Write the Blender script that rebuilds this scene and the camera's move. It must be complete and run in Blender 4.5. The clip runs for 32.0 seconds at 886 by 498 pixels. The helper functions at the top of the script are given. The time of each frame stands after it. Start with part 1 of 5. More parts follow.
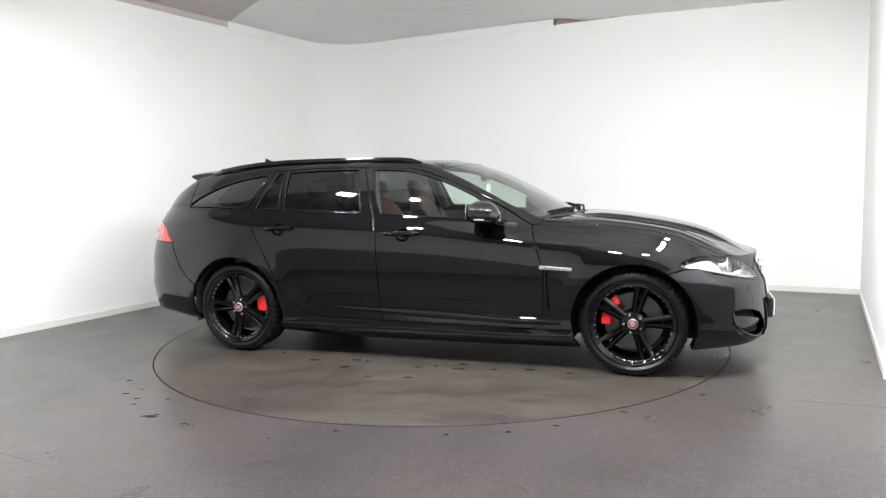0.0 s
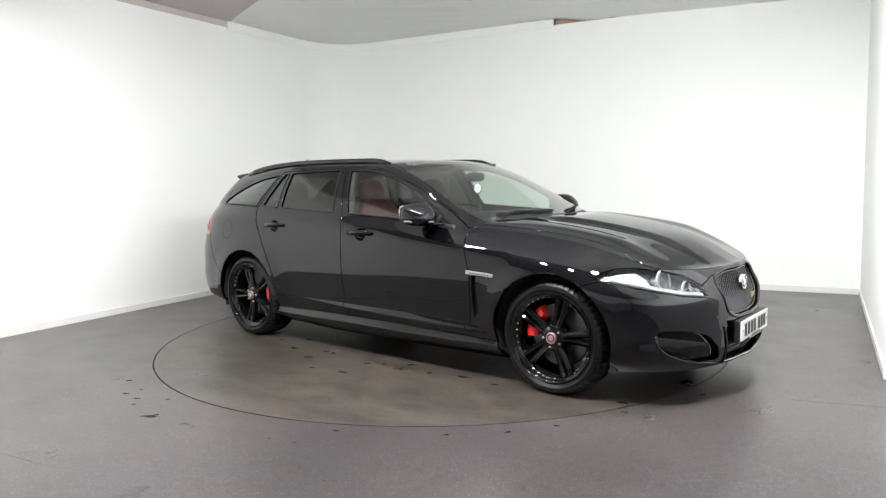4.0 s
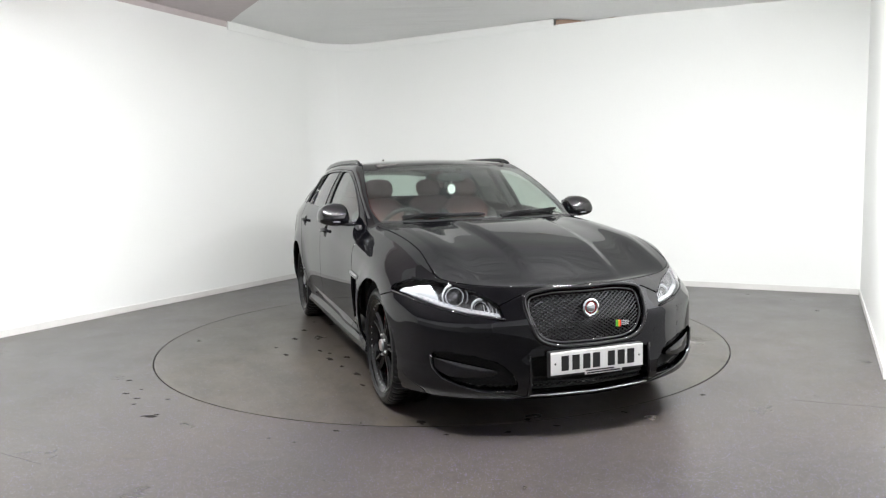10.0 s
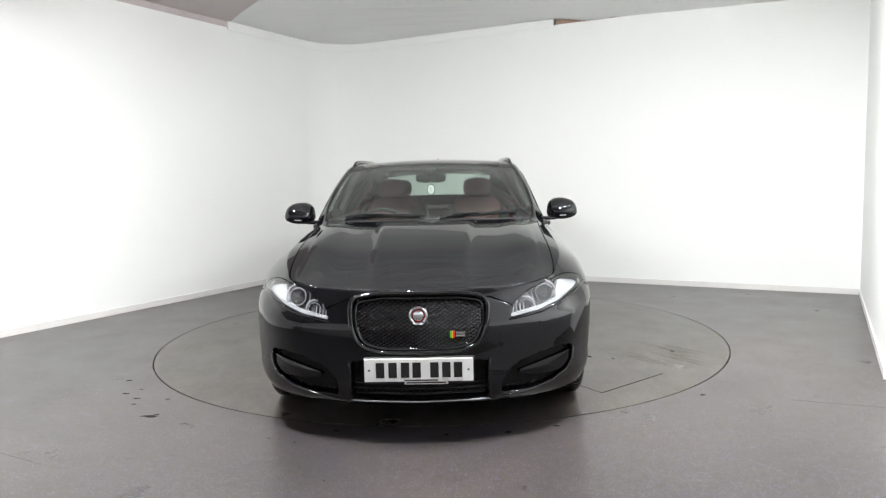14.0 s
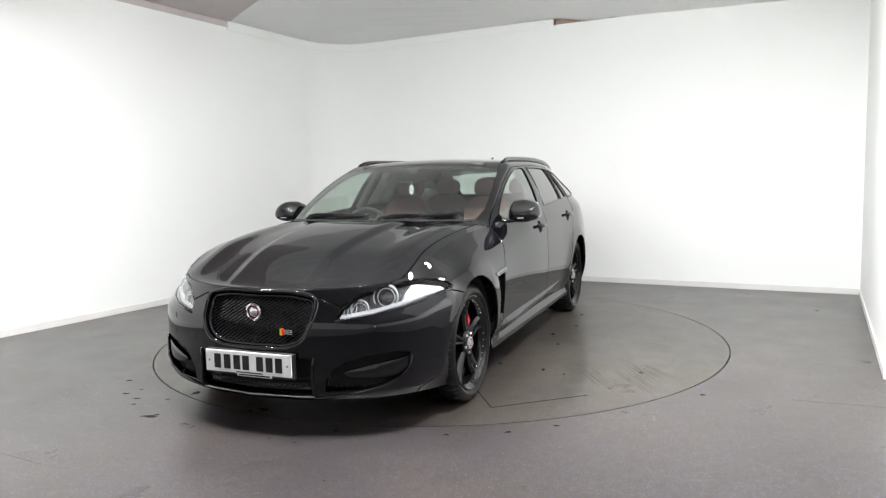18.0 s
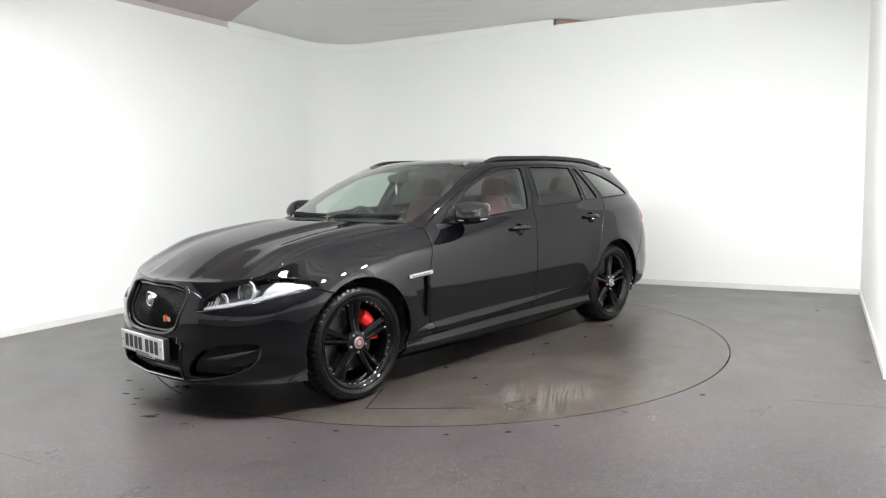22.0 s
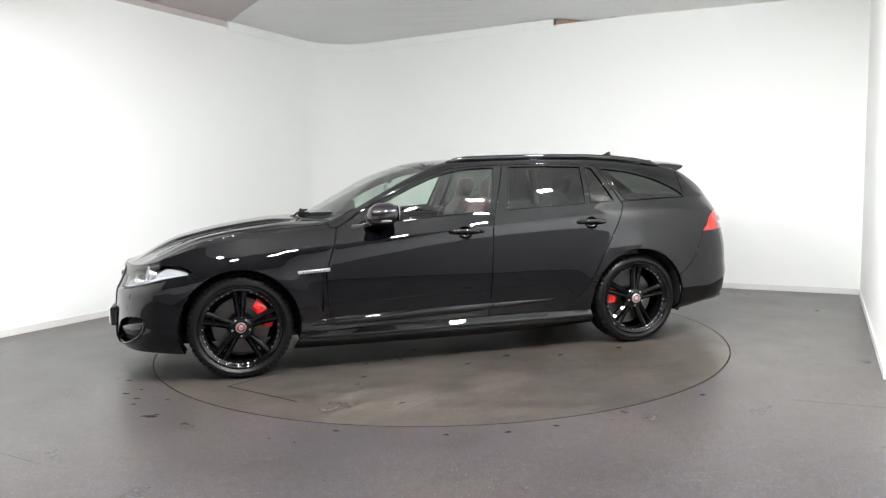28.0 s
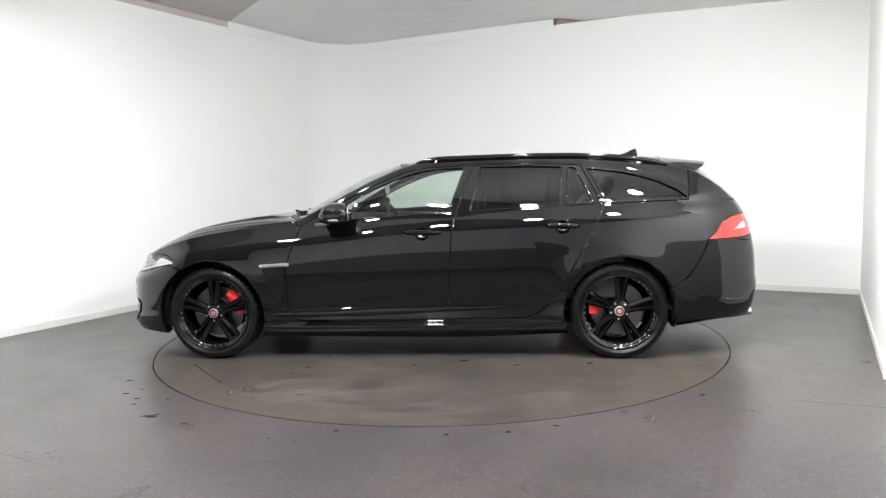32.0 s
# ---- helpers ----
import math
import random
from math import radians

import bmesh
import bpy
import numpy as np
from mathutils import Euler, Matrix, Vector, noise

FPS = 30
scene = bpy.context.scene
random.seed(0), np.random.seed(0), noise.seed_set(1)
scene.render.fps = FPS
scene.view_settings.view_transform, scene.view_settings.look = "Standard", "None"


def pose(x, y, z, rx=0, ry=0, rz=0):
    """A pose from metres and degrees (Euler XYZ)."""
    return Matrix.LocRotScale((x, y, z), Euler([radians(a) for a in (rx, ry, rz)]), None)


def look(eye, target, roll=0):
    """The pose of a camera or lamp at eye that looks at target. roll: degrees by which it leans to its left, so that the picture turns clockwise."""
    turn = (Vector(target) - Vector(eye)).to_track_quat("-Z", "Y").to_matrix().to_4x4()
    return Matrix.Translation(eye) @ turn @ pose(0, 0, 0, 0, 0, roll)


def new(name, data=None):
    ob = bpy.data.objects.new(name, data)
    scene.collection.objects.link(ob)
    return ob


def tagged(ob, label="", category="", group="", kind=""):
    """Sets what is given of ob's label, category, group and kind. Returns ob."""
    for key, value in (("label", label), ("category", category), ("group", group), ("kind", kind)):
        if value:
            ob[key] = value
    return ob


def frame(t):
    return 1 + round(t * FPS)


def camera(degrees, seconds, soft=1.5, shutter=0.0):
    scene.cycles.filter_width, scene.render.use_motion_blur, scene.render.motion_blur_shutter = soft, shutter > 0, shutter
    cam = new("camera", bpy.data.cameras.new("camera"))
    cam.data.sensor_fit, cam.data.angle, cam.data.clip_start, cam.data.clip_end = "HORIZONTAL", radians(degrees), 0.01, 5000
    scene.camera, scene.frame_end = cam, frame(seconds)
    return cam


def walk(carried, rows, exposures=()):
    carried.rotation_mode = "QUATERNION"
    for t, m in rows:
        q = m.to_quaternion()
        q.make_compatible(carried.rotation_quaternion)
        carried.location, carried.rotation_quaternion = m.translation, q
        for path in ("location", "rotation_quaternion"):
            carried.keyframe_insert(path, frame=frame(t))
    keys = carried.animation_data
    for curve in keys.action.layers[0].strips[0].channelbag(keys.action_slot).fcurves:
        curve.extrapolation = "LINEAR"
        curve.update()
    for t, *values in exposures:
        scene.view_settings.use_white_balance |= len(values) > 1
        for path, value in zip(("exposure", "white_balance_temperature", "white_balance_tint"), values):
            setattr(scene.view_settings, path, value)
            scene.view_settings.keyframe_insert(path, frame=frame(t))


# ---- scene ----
cam = camera(64.0, 32.0, soft=1.3)
EYE = (0.0, -5.791, 1.2785)
YAW, PITCH, ROLL = radians(0.253), radians(-5.665), -1.212
AIM = (EYE[0] + math.sin(YAW) * math.cos(PITCH), EYE[1] + math.cos(YAW) * math.cos(PITCH), EYE[2] + math.sin(PITCH))
walk(cam, [(0, look(EYE, AIM, ROLL)), (32, look(EYE, AIM, ROLL))])

# The turntable turns clockwise seen from above, at an even rate.
START, RATE = -18.885, -5.193
CAR_X, CAR_Y = 0.138, -0.045

# ---- light ----
world = bpy.data.worlds.new("world")
world.use_nodes = True
world.node_tree.nodes["Background"].inputs[0].default_value = (0.8, 0.85, 0.9, 1)
world.node_tree.nodes["Background"].inputs[1].default_value = 0.02
scene.world = world
scene.view_settings.exposure = -0.10
LAMP = 1250.0


# ---- materials ----
def material(name, base, rough=0.5, metal=0.0, spec=0.5, coat=0.0, bump=0.0, scale=40.0, vary=0.0, emit=0.0, coarse=3.0, ior=1.53):
    """A surface with fine relief and a two-scale drift of its colour."""
    m = bpy.data.materials.new(name)
    m.use_nodes = True
    nt = m.node_tree
    b = nt.nodes["Principled BSDF"]
    b.inputs["Base Color"].default_value = (*base, 1)
    b.inputs["Roughness"].default_value = rough
    b.inputs["Metallic"].default_value = metal
    b.inputs["Specular IOR Level"].default_value = spec
    b.inputs["Coat Weight"].default_value = coat
    b.inputs["Coat Roughness"].default_value = 0.015
    b.inputs["Coat IOR"].default_value = ior
    if emit:
        b.inputs["Emission Color"].default_value = (*base, 1)
        b.inputs["Emission Strength"].default_value = emit
    if bump or vary:
        tc = nt.nodes.new("ShaderNodeTexCoord")
        n1 = nt.nodes.new("ShaderNodeTexNoise")
        n1.inputs["Scale"].default_value = scale
        n1.inputs["Detail"].default_value = 6
        nt.links.new(tc.outputs["Object"], n1.inputs["Vector"])
        if bump:
            bp = nt.nodes.new("ShaderNodeBump")
            bp.inputs["Strength"].default_value = bump
            bp.inputs["Distance"].default_value = 0.002
            nt.links.new(n1.outputs["Fac"], bp.inputs["Height"])
            nt.links.new(bp.outputs["Normal"], b.inputs["Normal"])
        if vary:
            n2 = nt.nodes.new("ShaderNodeTexNoise")
            n2.inputs["Scale"].default_value = coarse
            n2.inputs["Detail"].default_value = 4
            nt.links.new(tc.outputs["Object"], n2.inputs["Vector"])
            mul = nt.nodes.new("ShaderNodeMath")
            mul.operation = "ADD"
            nt.links.new(n1.outputs["Fac"], mul.inputs[0])
            nt.links.new(n2.outputs["Fac"], mul.inputs[1])
            rp = nt.nodes.new("ShaderNodeValToRGB")
            rp.color_ramp.elements[0].position, rp.color_ramp.elements[1].position = 0.6, 1.4
            lo = [c * (1 - vary) for c in base]
            hi = [min(1, c * (1 + vary)) for c in base]
            half = nt.nodes.new("ShaderNodeMath")
            half.operation = "MULTIPLY"
            half.inputs[1].default_value = 0.5
            rp.color_ramp.elements[0].position, rp.color_ramp.elements[1].position = 0.3, 0.7
            rp.color_ramp.elements[0].color = (*lo, 1)
            rp.color_ramp.elements[1].color = (*hi, 1)
            nt.links.new(mul.outputs[0], half.inputs[0])
            nt.links.new(half.outputs[0], rp.inputs["Fac"])
            nt.links.new(rp.outputs["Color"], b.inputs["Base Color"])
    return m


def glass(name, tint, gloss=0.02, face=0.085):
    """Thin glazing: tinted see-through sheet with a Fresnel gloss."""
    m = bpy.data.materials.new(name)
    m.use_nodes = True
    nt = m.node_tree
    nt.nodes.remove(nt.nodes["Principled BSDF"])
    out = nt.nodes["Material Output"]
    tr = nt.nodes.new("ShaderNodeBsdfTransparent")
    tr.inputs[0].default_value = (*tint, 1)
    gl = nt.nodes.new("ShaderNodeBsdfGlossy")
    gl.inputs["Roughness"].default_value = gloss
    gl.inputs["Color"].default_value = (1, 1, 1, 1)
    lw = nt.nodes.new("ShaderNodeLayerWeight")
    lw.inputs["Blend"].default_value = 0.5
    pw = nt.nodes.new("ShaderNodeMath")
    pw.operation = "POWER"
    pw.inputs[1].default_value = 3.6
    nt.links.new(lw.outputs["Facing"], pw.inputs[0])
    fr = nt.nodes.new("ShaderNodeMath")
    fr.operation = "MULTIPLY_ADD"
    fr.inputs[1].default_value, fr.inputs[2].default_value = 0.95 - face, face
    nt.links.new(pw.outputs[0], fr.inputs[0])
    mix = nt.nodes.new("ShaderNodeMixShader")
    nt.links.new(fr.outputs[0], mix.inputs[0])
    nt.links.new(tr.outputs[0], mix.inputs[1])
    nt.links.new(gl.outputs[0], mix.inputs[2])
    nt.links.new(mix.outputs[0], out.inputs["Surface"])
    return m


PAINT = material("black_paint", (0.0017, 0.0017, 0.0024), 0.5, spec=0.0, coat=1.0)
WALL = material("white_wall", (0.895, 0.905, 0.885), 0.6, bump=0.15, scale=60, vary=0.012, coarse=0.7)
# white of the unseen walls, raised to brighten what the body reflects
UNSEENWHITE = material("unseen_wall_paint", (0.84, 0.85, 0.88), 0.6, vary=0.05, scale=10)
# grey that stands for the weaker light low on the unseen walls
DIMMEDGREY = material("dimmed_wall_paint", (0.26, 0.26, 0.27), 0.6, vary=0.05, scale=10)
TRIMWHITE = material("white_trim", (0.74, 0.73, 0.71), 0.5, vary=0.04, scale=20)
CEIL = material("ceiling_cloth", (0.85, 0.855, 0.845), 0.9, bump=0.1, scale=30, vary=0.03, coarse=0.8)


def add_folds(m, turn, sx, sy, deep):
    """Long soft folds across a hung cloth."""
    nt = m.node_tree
    tc, mp, ns, bp = (nt.nodes.new(k) for k in ("ShaderNodeTexCoord", "ShaderNodeMapping", "ShaderNodeTexNoise", "ShaderNodeBump"))
    mp.inputs["Rotation"].default_value = (0, 0, radians(turn))
    mp.inputs["Scale"].default_value = (sx, sy, 1)
    ns.inputs["Scale"].default_value = 1.0
    ns.inputs["Detail"].default_value = 3
    bp.inputs["Strength"].default_value = 0.6
    bp.inputs["Distance"].default_value = deep
    nt.links.new(tc.outputs["Object"], mp.inputs["Vector"])
    nt.links.new(mp.outputs[0], ns.inputs["Vector"])
    nt.links.new(ns.outputs["Fac"], bp.inputs["Height"])
    nt.links.new(bp.outputs["Normal"], nt.nodes["Principled BSDF"].inputs["Normal"])


add_folds(CEIL, 20, 0.7, 5.0, 0.05)
CEILDARK = material("ceiling_paint", (0.26, 0.24, 0.24), 0.8, bump=0.1, scale=30, vary=0.06, coarse=0.8)
BARETIMBER = material("bare_timber", (0.42, 0.29, 0.22), 0.8, vary=0.1, scale=12)
MAUVE = material("mauve_grey", (0.56, 0.505, 0.505), 0.8, vary=0.05, scale=12)
DARK = material("dark_void", (0.12, 0.10, 0.10), 0.8)
GLOW = material("lamp_diffuser", (0.982, 0.985, 0.985), 0.5, emit=LAMP)
METAL = material("white_metal", (0.7, 0.7, 0.7), 0.4)
TYRE = material("tyre_rubber", (0.0045, 0.0045, 0.005), 0.28, spec=0.22, bump=0.3, scale=200, vary=0.2)
RIM = material("gloss_black_alloy", (0.002, 0.002, 0.0024), 0.5, spec=0.0, coat=1.0, ior=1.4)
WIPER = material("matt_black_rubber", (0.006, 0.006, 0.0065), 0.7, spec=0.15)
BLACK = material("black_plastic", (0.012, 0.012, 0.013), 0.45, bump=0.2, scale=300, vary=0.1)
GLOSSBLACK = material("gloss_black_trim", (0.003, 0.003, 0.0035), 0.5, spec=0.0, coat=1.0)
UNDER = material("underbody", (0.01, 0.01, 0.01), 0.8)
CHROME = material("chrome", (0.8, 0.8, 0.82), 0.08, metal=1.0)
SATIN = material("satin_metal", (0.55, 0.55, 0.56), 0.3, metal=1.0)
WIREMESH = material("dark_polished_wire", (0.085, 0.085, 0.09), 0.16, metal=1.0)
RIVET = material("pale_rivet", (0.42, 0.42, 0.43), 0.25, metal=0.7)
RED = material("red_enamel", (0.74, 0.014, 0.014), 0.3, coat=0.5)
DISC = material("brake_disc_steel", (0.14, 0.135, 0.125), 0.35, metal=1.0, vary=0.2, scale=60)
REDLAMP = material("red_lamp_lens", (0.50, 0.010, 0.009), 0.1, coat=1.0)
PLATE = material("white_plate", (0.86, 0.86, 0.84), 0.3, coat=0.3)
PLATEBLACK = material("plate_black", (0.01, 0.01, 0.01), 0.4)
LEATHER = material("red_leather", (0.075, 0.0075, 0.006), 0.45, bump=0.3, scale=150, vary=0.15)
LEATHERDARK = material("black_leather", (0.012, 0.011, 0.011), 0.5, bump=0.3, scale=150, vary=0.15)
CLEAR = glass("clear_glass", (0.77, 0.87, 0.81))
PRIVACY = glass("privacy_glass", (0.10, 0.105, 0.10), face=0.045)
BACKGLASS = glass("rear_screen_glass", (0.60, 0.68, 0.64), face=0.045)
LENS = glass("lamp_lens", (0.95, 0.96, 0.97), face=0.03)


# ---- mesh helpers ----
def link_mesh(name, verts, faces, mat, parent=None, label="", smooth=True, normals=None):
    me = bpy.data.meshes.new(name)
    me.from_pydata([tuple(map(float, v)) for v in verts], [], [tuple(map(int, f)) for f in faces])
    me.materials.append(mat)
    me.polygons.foreach_set("use_smooth", [smooth] * len(me.polygons))
    me.update()
    if normals is not None:
        me.normals_split_custom_set_from_vertices([tuple(map(float, n)) for n in normals])
    ob = new(name, me)
    if parent:
        ob.parent = parent
    if label:
        ob["label"] = label
    return ob


def part(name, bm, mat, parent=None, label="", smooth=False, angle=None):
    me = bpy.data.meshes.new(name)
    bmesh.ops.recalc_face_normals(bm, faces=bm.faces)
    if angle is not None:
        for f in bm.faces:
            f.smooth = True
        lim = radians(angle)
        for e in bm.edges:
            e.smooth = len(e.link_faces) == 2 and e.calc_face_angle(0) < lim
    elif smooth:
        for f in bm.faces:
            f.smooth = True
    bm.to_mesh(me)
    bm.free()
    me.materials.append(mat)
    ob = new(name, me)
    if parent:
        ob.parent = parent
    if label:
        ob["label"] = label
    return ob


def box(cx, cy, cz, sx, sy, sz, bevel=0.0, seg=2, m=None, bm=None):
    bm = bm or bmesh.new()
    r = bmesh.ops.create_cube(bm, size=1.0, matrix=Matrix.Translation((cx, cy, cz)) @ Matrix.Diagonal((sx, sy, sz, 1)))
    if bevel:
        es = list({e for v in r["verts"] for e in v.link_edges})
        bmesh.ops.bevel(bm, geom=es, offset=bevel, segments=seg, affect="EDGES", profile=0.6)
    if m is not None:
        bmesh.ops.transform(bm, matrix=m, verts=bm.verts)
    return bm


def lathe(profile, n=48, axis="y", closed=False):
    """Verts and faces of a turned profile of (radius, along) pairs about an axis."""
    vs, fs = [], []
    for i in range(n):
        a = 2 * math.pi * i / n
        for r, h in profile:
            p = (r * math.cos(a), h, r * math.sin(a)) if axis == "y" else (r * math.cos(a), r * math.sin(a), h)
            vs.append(p)
    k = len(profile)
    for i in range(n):
        j = (i + 1) % n
        for q in range(k if closed else k - 1):
            q2 = (q + 1) % k
            fs.append((i * k + q, j * k + q, j * k + q2, i * k + q2))
    return vs, fs


def turned(name, profile, mat, parent=None, label="", n=48, axis="y", closed=False, at=None, angle=35):
    vs, fs = lathe(profile, n, axis, closed)
    bm = bmesh.new()
    bv = [bm.verts.new(v) for v in vs]
    for f in fs:
        try:
            bm.faces.new([bv[i] for i in f])
        except ValueError:
            pass
    bmesh.ops.remove_doubles(bm, verts=bm.verts, dist=1e-6)
    ob = part(name, bm, mat, parent, label, angle=angle)
    if at is not None:
        ob.matrix_basis = at
    return ob


def prism(poly, h0, h1, axis="z", bevel=0.0, bm=None):
    """A straight-sided solid over a flat outline."""
    bm = bm or bmesh.new()

    def put(a, b, h):
        return {"z": (a, b, h), "y": (a, h, b), "x": (h, a, b)}[axis]

    lo = [bm.verts.new(put(a, b, h0)) for a, b in poly]
    hi = [bm.verts.new(put(a, b, h1)) for a, b in poly]
    bm.faces.new(lo[::-1])
    top = bm.faces.new(hi)
    for i in range(len(poly)):
        j = (i + 1) % len(poly)
        bm.faces.new((lo[i], lo[j], hi[j], hi[i]))
    bmesh.ops.recalc_face_normals(bm, faces=bm.faces)
    if bevel:
        bmesh.ops.bevel(bm, geom=list(top.edges), offset=bevel, segments=2, affect="EDGES", profile=0.6)
    return bm


def tube(points, radius, n=8, bm=None, flat=1.0, taper=None):
    """A round bar along a polyline."""
    bm = bm or bmesh.new()
    pts = [Vector(p) for p in points]
    rings = []
    for i, p in enumerate(pts):
        d = (pts[min(i + 1, len(pts) - 1)] - pts[max(i - 1, 0)]).normalized()
        up = Vector((0, 0, 1)) if abs(d.z) < 0.9 else Vector((1, 0, 0))
        a = d.cross(up).normalized()
        b = a.cross(d).normalized()
        r = radius * (taper[i] if taper else 1)
        rings.append([bm.verts.new(p + a * math.cos(2 * math.pi * k / n) * r + b * math.sin(2 * math.pi * k / n) * r * flat) for k in range(n)])
    for r0, r1 in zip(rings, rings[1:]):
        for k in range(n):
            bm.faces.new((r0[k], r0[(k + 1) % n], r1[(k + 1) % n], r1[k]))
    bm.faces.new(rings[0][::-1])
    bm.faces.new(rings[-1])
    return bm


def curve(*pts):
    """A smooth line through (place, value) pairs, with no overshoot."""
    pts = sorted(pts)
    xs = [p[0] for p in pts]
    ys = [p[1] for p in pts]
    n = len(xs)
    d = [(ys[i + 1] - ys[i]) / (xs[i + 1] - xs[i]) for i in range(n - 1)]
    m = [d[0]] + [0.0] * (n - 2) + [d[-1]]
    for i in range(1, n - 1):
        if d[i - 1] * d[i] > 0:
            h0, h1 = xs[i] - xs[i - 1], xs[i + 1] - xs[i]
            w0, w1 = 2 * h1 + h0, h1 + 2 * h0
            m[i] = (w0 + w1) / (w0 / d[i - 1] + w1 / d[i])

    def at(x):
        x = min(max(x, xs[0]), xs[-1])
        i = 0
        while i < n - 2 and x > xs[i + 1]:
            i += 1
        h = xs[i + 1] - xs[i]
        t = (x - xs[i]) / h
        return (ys[i] * (1 + 2 * t) * (1 - t) ** 2 + m[i] * h * t * (1 - t) ** 2
                + ys[i + 1] * t * t * (3 - 2 * t) + m[i + 1] * h * t * t * (t - 1))
    return at


def smooth(t):
    t = min(1.0, max(0.0, t))
    return t * t * (3 - 2 * t)


# ---- the room: a rectangle turned from the camera's axis ----
B = Vector((0.8797, -0.4756, 0))      # along the back wall
L = Vector((0.4756, 0.8797, 0))       # along the side walls
W_LEFT, W_RIGHT, W_BACK, W_FRONT = -3.43, 3.13, 3.28, -6.5
UNSEEN_RIGHT, UNSEEN_L = 3.8, -0.1  # unseen bay added past the right wall's end, to shape the body's reflections
WALL_H, CEIL_H = 3.09, 3.165


def room(b, l, z=0.0):
    p = B * b + L * l
    return (p.x, p.y, z)


def strip(name, path, z0, z1, thick, mat, label, top_bevel=0.0):
    """A wall or trim along a path of (b, l), thickened to the outside (its left)."""
    bm = bmesh.new()
    n = len(path)
    nrm = []
    for i in range(n):
        a, c = Vector(path[max(i - 1, 0)]), Vector(path[min(i + 1, n - 1)])
        d = (c - a).normalized()
        nrm.append(Vector((-d.y, d.x)))
    rows = []
    for (b, l), q in zip(path, nrm):
        o = (b + q.x * thick, l + q.y * thick)
        rows.append([bm.verts.new(room(b, l, z0)), bm.verts.new(room(b, l, z1)), bm.verts.new(room(*o, z1)), bm.verts.new(room(*o, z0))])
    for r0, r1 in zip(rows, rows[1:]):
        for k in range(4):
            bm.faces.new((r0[k], r0[(k + 1) % 4], r1[(k + 1) % 4], r1[k]))
    bm.faces.new(rows[0])
    bm.faces.new(rows[-1][::-1])
    return tagged(part(name, bm, mat, angle=30), label, kind="structure")


COVE = 0.65
CORNER = [(W_LEFT + COVE - COVE * math.cos(a), W_BACK - COVE + COVE * math.sin(a)) for a in np.linspace(0, math.pi / 2, 15)]
GAPL, GAPB = 1.24, -0.15  # where the raised fascia starts on each wall
strip("wall_left", [(W_LEFT, W_FRONT), (W_LEFT, GAPL), *CORNER[:8]], 0, WALL_H, 0.12, WALL, "plain white painted studio wall")
strip("wall_back", [*CORNER[7:], (GAPB, W_BACK), (W_RIGHT, W_BACK)], 0, WALL_H, 0.12, WALL, "plain white painted studio wall with curved corner")
strip("wall_right", [(W_RIGHT, W_BACK + 0.12), (W_RIGHT, UNSEEN_L)], 0, WALL_H, 0.12, WALL, "plain white painted studio wall")
# return, side and front walls are out of view, added for reflection and bounce
strip("wall_unseen_return", [(W_RIGHT + 0.121, UNSEEN_L), (UNSEEN_RIGHT + 0.12, UNSEEN_L)], 0, WALL_H + 0.1, 0.12, WALL, "plain white end wall of the wider bay")
for name, path, dim_top in (("wall_unseen_side", [(UNSEEN_RIGHT, UNSEEN_L), (UNSEEN_RIGHT, W_FRONT - 0.12)], 1.2), ("wall_front", [(UNSEEN_RIGHT, W_FRONT), (W_LEFT, W_FRONT)], 0.9)):
    # dimness near the floor is put into the lower part's colour
    strip(name, path, 0, dim_top, 0.12, DIMMEDGREY, "mid-grey lower wall of the entrance bay")
    strip(name, path, dim_top, WALL_H + 0.1, 0.12, UNSEENWHITE, "plain white upper wall of the entrance bay")
strip("fascia", [(W_LEFT + 0.015, GAPL), *[(b + 0.011, l - 0.011) for b, l in CORNER], (-0.15, W_BACK - 0.015)], WALL_H - 0.028, WALL_H + 0.071, 0.013, WALL, "white curved fascia strip on the wall top")
strip("baseboard_left", [(W_LEFT + 0.012, W_FRONT + 0.01), (W_LEFT + 0.012, W_BACK - COVE)], 0, 0.06, 0.011, TRIMWHITE, "low white skirting board")
strip("baseboard_back", [(W_LEFT + COVE, W_BACK - 0.012), (W_RIGHT - 0.013, W_BACK - 0.012)], 0, 0.06, 0.011, TRIMWHITE, "low white skirting board")
strip("baseboard_right", [(W_RIGHT - 0.012, W_BACK - 0.013), (W_RIGHT - 0.012, UNSEEN_L)], 0, 0.06, 0.011, TRIMWHITE, "low white skirting board")
CLOTH_L = -2.4  # the pale cloth covers the back of the room from here; the rest of the ceiling is dark
for l0, l1, mat, label in ((CLOTH_L, W_BACK + 0.9, CEIL, "pale grey cloth ceiling over the back of the studio"),
                           (W_FRONT - 0.5, CLOTH_L, CEILDARK, "dark mauve-brown painted ceiling over the front of the studio")):
    bm = prism([room(b, l)[:2] for b, l in ((W_LEFT - 0.9, l0), (UNSEEN_RIGHT + 0.9, l0), (UNSEEN_RIGHT + 0.9, l1), (W_LEFT - 0.9, l1))], CEIL_H, CEIL_H + 0.1)
    tagged(part("ceiling", bm, mat), label, kind="structure")

